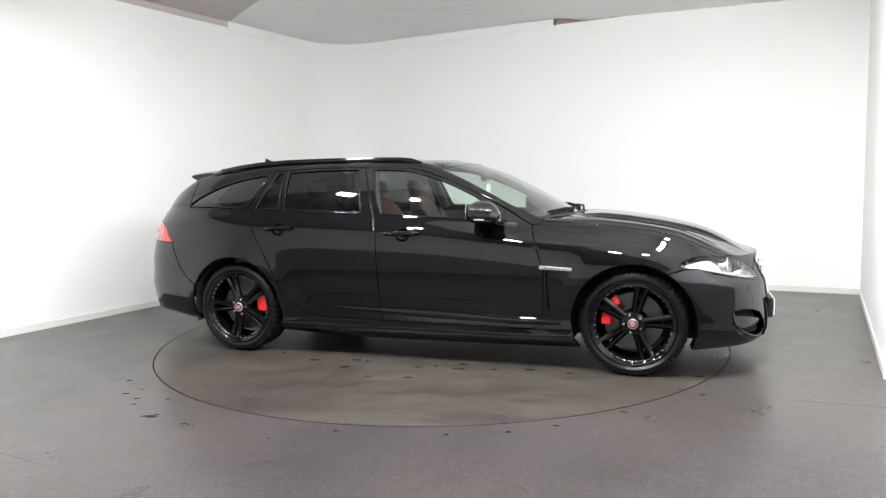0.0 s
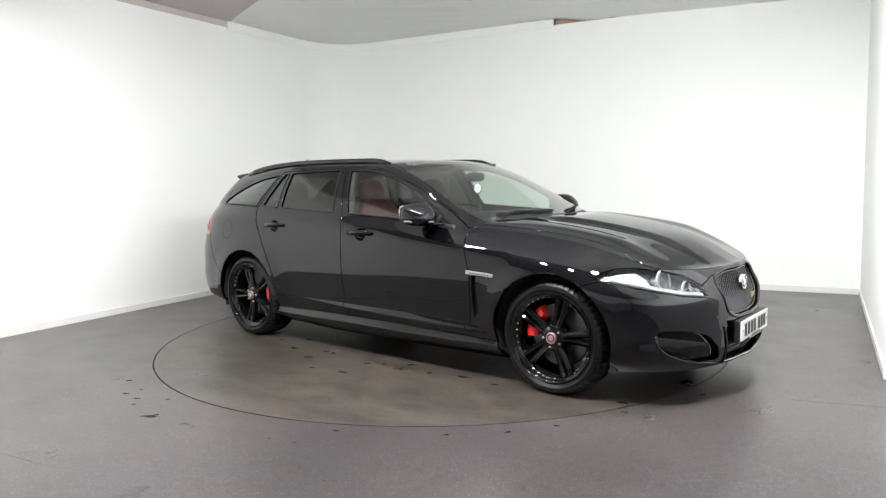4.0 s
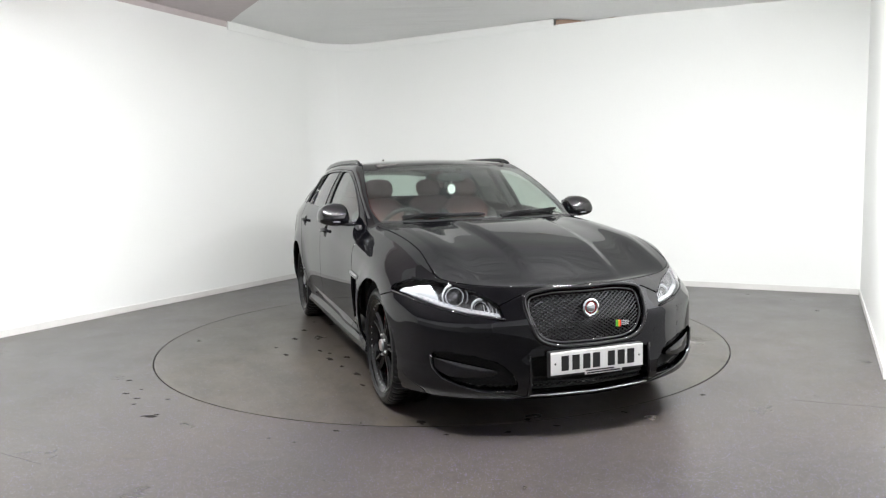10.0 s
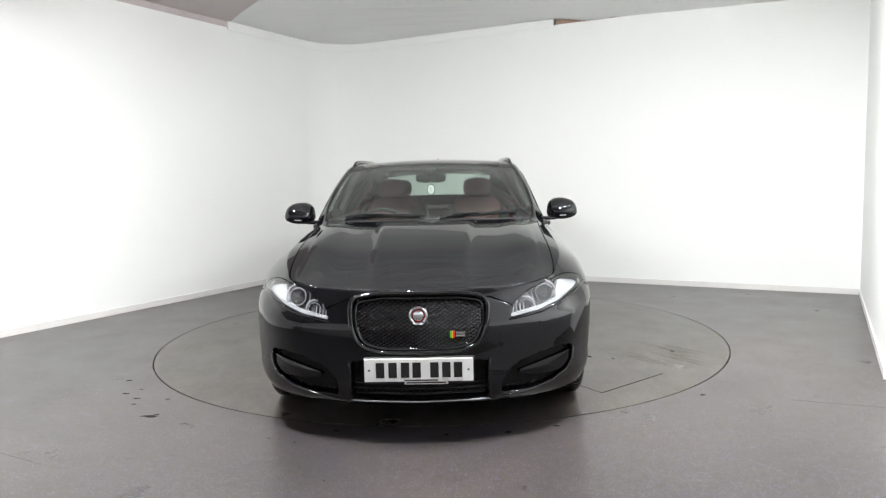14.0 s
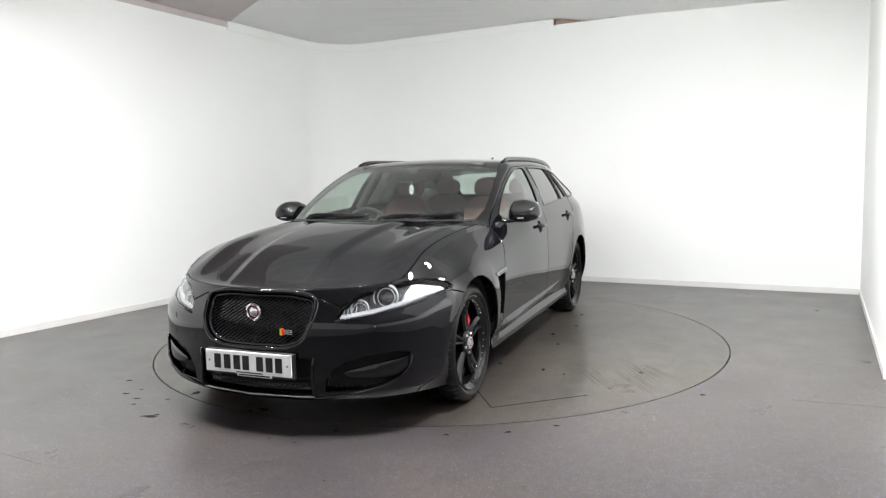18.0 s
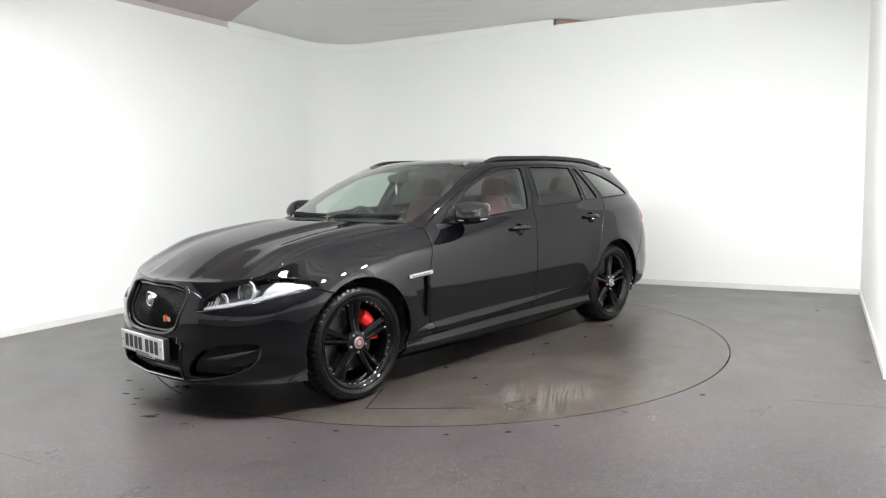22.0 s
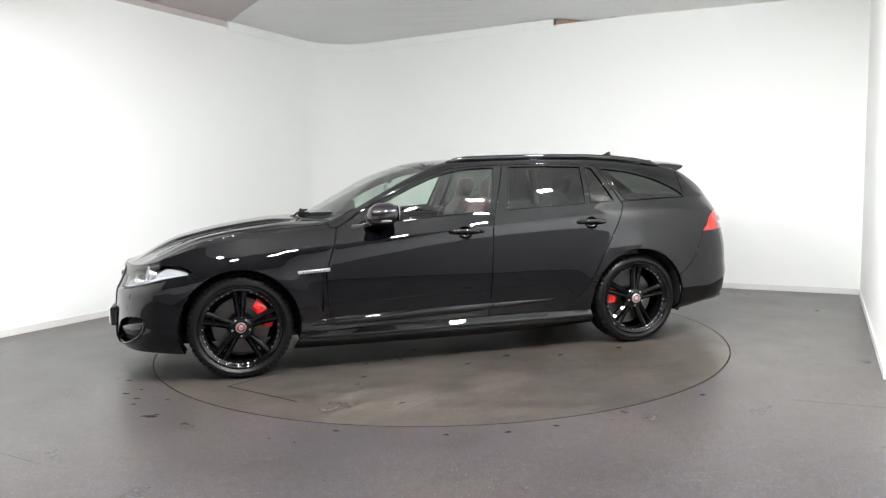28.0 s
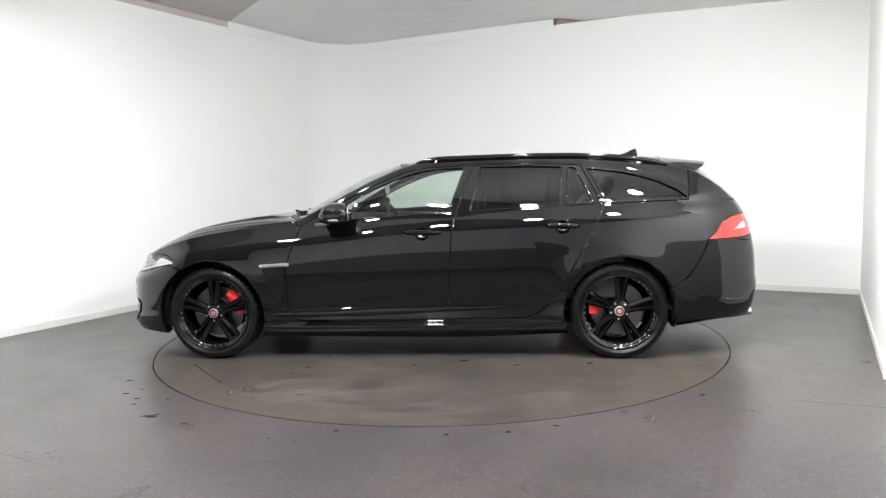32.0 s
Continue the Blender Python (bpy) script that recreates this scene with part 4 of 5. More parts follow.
def on_side(x, z, s=1):
    p, n, _, _ = SHELL.ray_cast(Vector((x, 3.0 * s, z)), Vector((0, -s, 0)))
    return (p, n if n.y * s > 0 else -n) if p else (Vector((x, 0.9 * s, z)), Vector((0, s, 0)))


def on_front(y, z):
    p, n, _, _ = SHELL.ray_cast(Vector((4.0, y, z)), Vector((-1, 0, 0)))
    return (p, n if n.x > 0 else -n) if p else (Vector((2.3, y, z)), Vector((1, 0, 0)))


def on_back(y, z):
    p, n, _, _ = SHELL.ray_cast(Vector((-4.0, y, z)), Vector((1, 0, 0)))
    return (p, n if n.x < 0 else -n) if p else (Vector((-2.5, y, z)), Vector((-1, 0, 0)))


def on_top(x, y):
    p, n, _, _ = SHELL.ray_cast(Vector((x, y, 4.0)), Vector((0, 0, -1)))
    return (p, n if n.z > 0 else -n) if p else (Vector((x, y, 1.4)), Vector((0, 0, 1)))


def applique(name, poly, place, mat, parent, lift=0.003, deep=0.006, label="", rings=4, crown=0.0):
    """A thin raised piece that follows the body under a flat outline."""
    n = len(poly)
    cx, cy = sum(p[0] for p in poly) / n, sum(p[1] for p in poly) / n
    bm = bmesh.new()
    rows = []
    for r in range(rings, 0, -1):
        f = r / rings
        ring = []
        for a, b in poly:
            p, q = place(cx + (a - cx) * f, cy + (b - cy) * f)
            ring.append(bm.verts.new(p + q * (lift + crown * (1 - f * f))))
        rows.append(ring)
    p, q = place(cx, cy)
    mid = bm.verts.new(p + q * (lift + crown))
    low = []
    for a, b in poly:
        p, q = place(a, b)
        low.append(bm.verts.new(p + q * (lift - deep)))
    rows.insert(0, low)
    for r0, r1 in zip(rows, rows[1:]):
        for i in range(n):
            bm.faces.new((r0[i], r0[(i + 1) % n], r1[(i + 1) % n], r1[i]))
    for i in range(n):
        bm.faces.new((rows[-1][i], rows[-1][(i + 1) % n], mid))
    return part(name, bm, mat, parent, label, angle=40)


def sided(s):
    return lambda x, z: on_side(x, z, s)


def rect(cx, cy, w, h, r=0.0, n=3):
    p = [(cx - w / 2, cy - h / 2), (cx + w / 2, cy - h / 2), (cx + w / 2, cy + h / 2), (cx - w / 2, cy + h / 2)]
    return rounded(p, r, n) if r else p


def flip_y(poly, s):
    return [(a * s, b) for a, b in poly]


def dense(poly, step=0.03):
    out = []
    for (a0, b0), (a1, b1) in zip(poly, poly[1:] + poly[:1]):
        m = max(1, int(math.hypot(a1 - a0, b1 - b0) / step))
        out += [(a0 + (a1 - a0) * k / m, b0 + (b1 - b0) * k / m) for k in range(m)]
    return out


def blob(name, c, r, mat, parent, e=2.6, n=(20, 12), label="", shape=None):
    """A rounded, squarish solid; shape(u, v, w) may bend its unit coordinates."""
    bm = bmesh.new()
    rows = []
    for j in range(1, n[1]):
        ph = math.pi * j / n[1] - math.pi / 2
        row = []
        for i in range(n[0]):
            th = 2 * math.pi * i / n[0]
            sg = lambda v: math.copysign(abs(v) ** (2 / e), v)
            u, v, w = sg(math.cos(ph)) * sg(math.cos(th)), sg(math.cos(ph)) * sg(math.sin(th)), sg(math.sin(ph))
            if shape:
                u, v, w = shape(u, v, w)
            row.append(bm.verts.new((c[0] + u * r[0], c[1] + v * r[1], c[2] + w * r[2])))
        rows.append(row)
    for r0, r1 in zip(rows, rows[1:]):
        for i in range(n[0]):
            bm.faces.new((r0[i], r0[(i + 1) % n[0]], r1[(i + 1) % n[0]], r1[i]))
    bm.faces.new(rows[0][::-1])
    bm.faces.new(rows[-1])
    return part(name, bm, mat, parent, label, angle=50)


# ---- lamp and trim surfaces ----
LAMPRING = material("dull_lamp_ring", (0.60, 0.60, 0.62), 0.2, metal=1.0)
DARKRED = material("dark_red_enamel", (0.22, 0.012, 0.015), 0.25, coat=0.6)
STRIPLAMP = material("lamp_strip", (0.36, 0.36, 0.37), 0.3)
WHITE_LAMP = material("lamp_reflector", (0.50, 0.51, 0.53), 0.2, metal=0.5)
PROJECTOR = material("projector_glass", (0.03, 0.03, 0.033), 0.12, spec=1.0, coat=1.0)
SILVERGREY = material("lamp_housing", (0.10, 0.10, 0.105), 0.25, metal=0.6)
GREY = material("grey_plastic", (0.09, 0.09, 0.095), 0.4)
GREEN = material("green_enamel", (0.10, 0.42, 0.03), 0.35)
YELLOW = material("yellow_enamel", (0.75, 0.50, 0.02), 0.35)


# ---- wheels ----
def tyre_mesh(R, T):
    prof = [(R + 0.014, -0.004), (R + 0.028, 0.006), (T - 0.048, 0.012), (T - 0.030, 0.008), (T - 0.014, -0.004), (T - 0.005, -0.018), (T, -0.042), (T, -0.085), (T - 0.007, -0.087), (T - 0.007, -0.096), (T, -0.098),
            (T, -0.150), (T - 0.007, -0.152), (T - 0.007, -0.161), (T, -0.163), (T, -0.205), (T - 0.006, -0.228), (T - 0.03, -0.25), (R + 0.02, -0.24), (R, -0.215)]
    bm = bmesh.new()
    n = 216
    rows = []
    for i in range(n):
        a = 2 * math.pi * i / n
        cut = i % 4 == 0
        row = []
        for j, (r, h) in enumerate(prof):
            if cut and (4 <= j <= 7 or 14 <= j <= 16):
                r -= 0.0055
            row.append(bm.verts.new((r * math.cos(a), h, r * math.sin(a))))
        rows.append(row)
    for i in range(n):
        r0, r1 = rows[i], rows[(i + 1) % n]
        for j in range(len(prof) - 1):
            bm.faces.new((r0[j], r1[j], r1[j + 1], r0[j + 1]))
    return bm


def spoke_mesh(a, d):
    """One arm of a twin spoke: a bevelled blade with a sloping flank."""
    bm = bmesh.new()
    pts = []
    for r, wd, h, th in ((0.040, 0.016, -0.022, 0.05), (0.075, 0.019, -0.024, 0.05), (0.13, 0.0185, -0.030, 0.045), (0.19, 0.0195, -0.029, 0.04), (0.235, 0.0215, -0.022, 0.035), (0.257, 0.0235, -0.017, 0.03)):
        wd *= 1.02
        ang = a + d * (0.75 + 0.25 * r / 0.25) * (0.10 / max(r, 0.085)) ** 0.35
        c, s = math.cos(ang), math.sin(ang)
        sg = 1 if d > 0 else -1
        pts.append([bm.verts.new((c * r - s * q * sg, hh, s * r + c * q * sg)) for q, hh in
                    ((-wd, h - th), (-wd, h - 0.017), (-wd * 0.35, h - 0.001), (wd * 0.25, h), (wd, h - 0.013), (wd * 1.02, h - th))])
    for r0, r1 in zip(pts, pts[1:]):
        for q in range(6):
            bm.faces.new((r0[q], r0[(q + 1) % 6], r1[(q + 1) % 6], r1[q]))
    return bm


def small_mesh(name, bm, mat):
    bmesh.ops.recalc_face_normals(bm, faces=bm.faces)
    for f in bm.faces:
        f.smooth = True
    me = bpy.data.meshes.new(name)
    bm.to_mesh(me)
    bm.free()
    me.materials.append(mat)
    return me


def dome(r, h, n=8):
    bm = bmesh.new()
    rows = []
    for j in range(3):
        a = j / 3 * math.pi / 2
        rows.append([bm.verts.new((r * math.cos(a) * math.cos(2 * math.pi * i / n), h * math.sin(a), r * math.cos(a) * math.sin(2 * math.pi * i / n))) for i in range(n)])
    top = bm.verts.new((0, h, 0))
    for r0, r1 in zip(rows, rows[1:]):
        for i in range(n):
            bm.faces.new((r0[i], r0[(i + 1) % n], r1[(i + 1) % n], r1[i]))
    for i in range(n):
        bm.faces.new((rows[-1][i], rows[-1][(i + 1) % n], top))
    return bm


RIVET_ME = small_mesh("rivet", dome(0.0048, 0.0046), RIVET)
NUT_ME = small_mesh("lug_nut", dome(0.0085, 0.012, 6), SATIN)


def wheel(hx, sy):
    """An alloy wheel; its outer face looks along +y before it is turned."""
    R = 0.255
    vs, fs = lathe([(R + 0.012, -0.006), (R + 0.016, -0.002), (R + 0.017, 0.002), (R + 0.012, 0.003), (R + 0.006, -0.006), (R - 0.004, -0.012), (R - 0.016, -0.020), (R - 0.022, -0.032), (R - 0.026, -0.09), (R - 0.030, -0.20), (R - 0.012, -0.215)], 72)
    bm = bmesh.new()
    bv = [bm.verts.new(v) for v in vs]
    for f in fs:
        bm.faces.new([bv[i] for i in f])
    w = part("wheel", bm, RIM, car, "gloss black alloy wheel with chrome rivets", angle=50)
    turn = {(1, 1): 0, (1, -1): 14, (-1, 1): 6, (-1, -1): -20}[(1 if hx > 0 else -1, sy)]
    w.matrix_basis = Matrix.Translation((hx, sy * 0.885, HUB_Z)) @ Matrix.Rotation(0 if sy > 0 else math.pi, 4, "Z")
    part("tyre", tyre_mesh(R, TYRE_R), TYRE, w, "low-profile black tyre with cut tread")
    base = math.pi / 2 + radians(turn)
    for k in range(5):
        a = 2 * math.pi * k / 5 + base
        for d in (-0.165, 0.165):
            part("spoke", spoke_mesh(a, d), RIM, w, angle=30)
        for q in range(5):
            ang = a + 2 * math.pi / 5 * (0.24 + 0.52 * q / 4)
            o = new("rivet", RIVET_ME)
            o.parent = w
            o.location = (0.240 * math.cos(ang), -0.013, 0.240 * math.sin(ang))
        o = new("lug_nut", NUT_ME)
        o.parent = w
        ang = a + math.pi / 5
        o.location = (0.0575 * math.cos(ang), -0.020, 0.0575 * math.sin(ang))
    turned("hub", [(0.0, -0.014), (0.045, -0.015), (0.062, -0.020), (0.074, -0.030), (0.078, -0.09)], RIM, w, n=40)
    turned("hub_cap", [(0.0, -0.004), (0.020, -0.004), (0.0265, -0.006)], DARKRED, w, "dark red centre cap", 32)
    turned("cap_emblem", [(0.0, -0.0015), (0.015, -0.0022), (0.0175, -0.0045)], SATIN, w, "plain silver disc", 20)
    turned("cap_ring", [(0.025, -0.014), (0.026, -0.003), (0.031, -0.003), (0.034, -0.006), (0.035, -0.014)], SATIN, w, "silver ring", 32)
    turned("brake_disc", [(0.0, -0.105), (0.085, -0.10), (0.092, -0.095), (0.095, -0.115), (0.185, -0.115), (0.188, -0.127), (0.185, -0.14), (0.095, -0.14)], DISC, w, "worn steel brake disc", 64)
    # caliper: stays with the hub carrier
    ca = radians(26 if hx > 0 else 180 + 8)
    if hx > 0:
        ca = math.pi - ca
    else:
        ca = radians(8)
    bm = bmesh.new()
    secs = []
    half = 0.54 if hx > 0 else 0.30
    for i in range(9):
        q = -half + 2 * half * i / 8
        e = 1 - 0.25 * abs(q / half) ** 4
        ang = ca + q
        c, s = math.cos(ang), math.sin(ang)
        secs.append([bm.verts.new((c * r, y, s * r)) for r, y in ((0.135 - 0.01 * e, -0.10), (0.130, -0.075 - 0.008 * (1 - e) * 4), (0.150, -0.062), (0.180, -0.062), (0.203 * (0.97 + 0.03 * e), -0.072), (0.206, -0.13), (0.14, -0.13))])
    for r0, r1 in zip(secs, secs[1:]):
        for q in range(7):
            bm.faces.new((r0[q], r0[(q + 1) % 7], r1[(q + 1) % 7], r1[q]))
    bm.faces.new(secs[0][::-1])
    bm.faces.new(secs[-1])
    cal = part("brake_caliper", bm, RED, car, "bright red brake caliper", angle=35)
    cal.matrix_basis = Matrix.Translation((hx, sy * 0.885, HUB_Z)) @ Matrix.Diagonal((1, sy, 1, 1))
    return w


for fx in (1, -1):
    for sy in (1, -1):
        wheel(fx * WB, sy)

# ---- front end ----
def loop_tube(name, poly, place, lift, radius, mat, parent, label="", flat=1.0, n=8):
    pts = []
    for a, b in poly:
        p, q = place(a, b)
        pts.append(p + q * lift)
    bm = bmesh.new()
    m = len(pts)
    rings = []
    for i in range(m):
        p, d = pts[i], (pts[(i + 1) % m] - pts[i - 1]).normalized()
        _, q = place(*poly[i])
        a = d.cross(q).normalized()
        rings.append([bm.verts.new(p + a * radius * math.cos(2 * math.pi * k / n) + q * radius * flat * math.sin(2 * math.pi * k / n)) for k in range(n)])
    for i in range(m):
        r0, r1 = rings[i], rings[(i + 1) % m]
        for k in range(n):
            bm.faces.new((r0[k], r0[(k + 1) % n], r1[(k + 1) % n], r1[k]))
    return part(name, bm, mat, parent, label, smooth=True)


def mesh_wires(poly, sink, step, radius, aspect=0.62):
    """Crossing diagonal wires inside an outline, set back from the body's face."""
    bm = bmesh.new()
    lo_a, hi_a = min(p[0] for p in poly), max(p[0] for p in poly)
    lo_b, hi_b = min(p[1] for p in poly), max(p[1] for p in poly)
    for sg in (1, -1):
        c = lo_a - (hi_b - lo_b) / aspect
        while c < hi_a + (hi_b - lo_b) / aspect:
            run = []
            for k in range(41):
                b = lo_b + (hi_b - lo_b) * k / 40
                a = c + sg * (b - (lo_b + hi_b) / 2) / aspect
                if inside(a, b, poly):
                    p, q = on_front(a, b)
                    run.append(p + Vector((-sink + 0.0015 * sg, 0, 0)))
                elif run:
                    break
            if len(run) > 1:
                tube(run[::2] if len(run) > 4 and len(run) % 2 else run, radius, 4, bm)
            c += step
    return bm


grille = panel("grille_backing", both("grille_hole"), UNDER, car, "black void behind the grille", 0.0, 0.0, 0.085)
grille.name = "radiator_grille"
part("wire_mesh", mesh_wires(GRILLE, 0.036, 0.029, 0.0030), WIREMESH, grille, "dark polished diagonal wire mesh")["kind"] = "stuff"
GR = dense(GRILLE, 0.025)
loop_tube("surround", GR, on_front, -0.006, 0.013, GLOSSBLACK, grille, "gloss black grille surround")
loop_tube("inner_lip", [(a * 0.955, 0.585 + (b - 0.585) * 0.90) for a, b in GR], on_front, -0.030, 0.012, GLOSSBLACK, grille)
EMB = Matrix.Translation(on_front(0, 0.622)[0] + Vector((-0.024, 0, 0))) @ Matrix.Rotation(radians(-90 - 8), 4, "Z") @ Matrix.Rotation(radians(8), 4, "Z")
emblem = turned("emblem", [(0.0, 0.016), (0.031, 0.016), (0.034, 0.012)], DARKRED, grille, "plain dark red disc in a chrome ring", 32)
emblem.matrix_basis = Matrix.Translation(on_front(0, 0.622)[0] + Vector((-0.032, 0, 0))) @ Matrix.Rotation(radians(-90), 4, "Z")
for nm, pr, mt in (("ring", [(0.033, 0.0), (0.034, 0.019), (0.039, 0.022), (0.046, 0.018), (0.048, 0.0)], CHROME), ("face", [(0.0, 0.024), (0.018, 0.022), (0.025, 0.017)], CHROME)):
    turned(nm, pr, mt, emblem, "chrome ring" if nm == "ring" else "plain silver shape", 32)
for nm, ya, yb, mt in (("badge_red", 0.160, 0.176, RED), ("badge_green", 0.152, 0.163, GREEN), ("badge_yellow", 0.161, 0.166, YELLOW)):
    part(nm, prism(rounded([(ya, 0.510), (yb, 0.510), (yb, 0.543), (ya, 0.543)], 0.006), on_front(0.17, 0.527)[0].x - 0.034, on_front(0.17, 0.527)[0].x - 0.022 + (0.001 if "red" in nm else 0.002 if "yel" in nm else 0), "x"), mt, grille)
for zz in (0.536, 0.527, 0.518):
    part("badge_bar", box(on_front(0.2, 0.527)[0].x - 0.028, 0.203, zz, 0.010, 0.046, 0.0055, 0.001), CHROME, grille, "chrome badge shape")

intake = panel("lower_intake", both("intake_hole"), UNDER, car, "black void of the lower intake", 0.0, 0.0, 0.10)
for zz in (0.235, 0.262, 0.289):
    pts = [on_front(y, zz)[0] + Vector((-0.05, 0, 0)) for y in np.linspace(-0.325, 0.325, 13)]
    part("slat", tube(pts, 0.005, 6, flat=1.2), UNDER, intake)
part("intake_mesh", mesh_wires(INTAKE, 0.07, 0.030, 0.0024), UNDER, intake)["kind"] = "stuff"
# splitter: a body-coloured blade under the intake; an added metal strip draws its highlight
pts = [on_front(y, 0.212)[0] + Vector((-0.010, 0, -0.008)) for y in np.linspace(-0.345, 0.345, 15)]
part("splitter", tube(pts, 0.013, 10, flat=0.5), PAINT, car, "gloss black chin blade", smooth=True)
pts = [p + Vector((0.011, 0, 0.004)) for p in pts]
part("chin_highlight", tube(pts, 0.0045, 8), LAMPRING, car, "thin bright strip along the chin blade", smooth=True)
for s in (1, -1):
    pts = [on_front(s * y, z)[0] + on_front(s * y, z)[1] * 0.002 for y, z in ((0.350, 0.205), (0.343, 0.25), (0.338, 0.31), (0.340, 0.37), (0.345, 0.41))]
    part("intake_fin", tube(pts, 0.008, 8), PAINT, car, "gloss black fin beside the intake", smooth=True)
for s in (1, -1):
    pocket = panel("side_intake", PANELS["pocket"][0 if s > 0 else 1], UNDER, car, "black side intake in the bumper", 0.0, 0.0, 0.055)
    pk = [(a * 0.985 + 0.008, b) for a, b in POCKET]
    part("intake_mesh", mesh_wires(flip_y(POCKET, s), 0.045, 0.026, 0.0022), UNDER, pocket)["kind"] = "stuff"
    pl = dense(flip_y([(0.774, 0.398), (0.70, 0.383), (0.60, 0.362), (0.50, 0.338), (0.486, 0.328), (0.51, 0.312), (0.60, 0.300), (0.70, 0.306), (0.768, 0.345)], s), 0.03)
    applique("blade", rounded(pl, 0.01, 2), lambda y, z: (on_front(y, z)[0] + Vector((-0.012, 0, 0)), on_front(y, z)[1]), PAINT, pocket, 0.002, 0.03, "gloss black intake blade", crown=0.004)
    lip = [on_front(s * y, z)[0] + on_front(s * y, z)[1] * 0.001 for y, z in ((0.776, 0.41), (0.773, 0.345), (0.738, 0.298), (0.66, 0.259), (0.56, 0.232), (0.45, 0.214), (0.345, 0.200))]
    part("lip", tube(lip, 0.008, 8), PAINT, pocket, smooth=True)
    applique("washer_flap", dense(flip_y(rect(0.625, 0.555, 0.055, 0.026, 0.003), s), 0.02), on_front, PAINT, car, 0.0022, 0.004, "headlamp washer flap")
    for yy, zz in ((0.60, 0.47), (0.23 + 0.17, 0.47)):
        applique("parking_sensor", [(s * yy + 0.011 * math.cos(a), zz + 0.011 * math.sin(a)) for a in np.linspace(0, 2 * math.pi, 14)[:-1]], on_front, PAINT, car, 0.0012, 0.003, rings=2)

# number plate: bars in place of its characters
plate = part("number_plate", box(2.338, 0, 0.372, 0.008, 0.522, 0.113, 0.003), PLATE, car, "white number plate with black bars")
for i, y in enumerate((-0.185, -0.125, -0.065, -0.010, 0.075, 0.132, 0.188)):
    part("bar", box(2.343, y, 0.372, 0.002, 0.040, 0.074, 0.0), PLATEBLACK, plate, "black bar")
part("caption_bar", box(2.3435, 0.01, 0.3225, 0.0015, 0.16, 0.006), PLATEBLACK, plate, "thin dark bar")
part("caption_plate", box(2.335, 0.035, 0.309, 0.006, 0.21, 0.016, 0.001), PLATE, plate, "white strip under the plate")
part("caption_bar", box(2.3387, 0.035, 0.309, 0.001, 0.19, 0.007), PLATEBLACK, plate, "thin dark bar")
part("plate_backing", box(2.315, 0, 0.366, 0.028, 0.53, 0.13, 0.006), BLACK, plate, "black plastic plate holder")
for y in (-0.238, 0.238):
    o = turned("screw_cap", [(0.0, 0.003), (0.004, 0.002), (0.006, 0.0)], GREY, plate, n=12)
    o.matrix_basis = Matrix.Translation((2.3415, y, 0.372)) @ Matrix.Rotation(-math.pi / 2, 4, "Z")

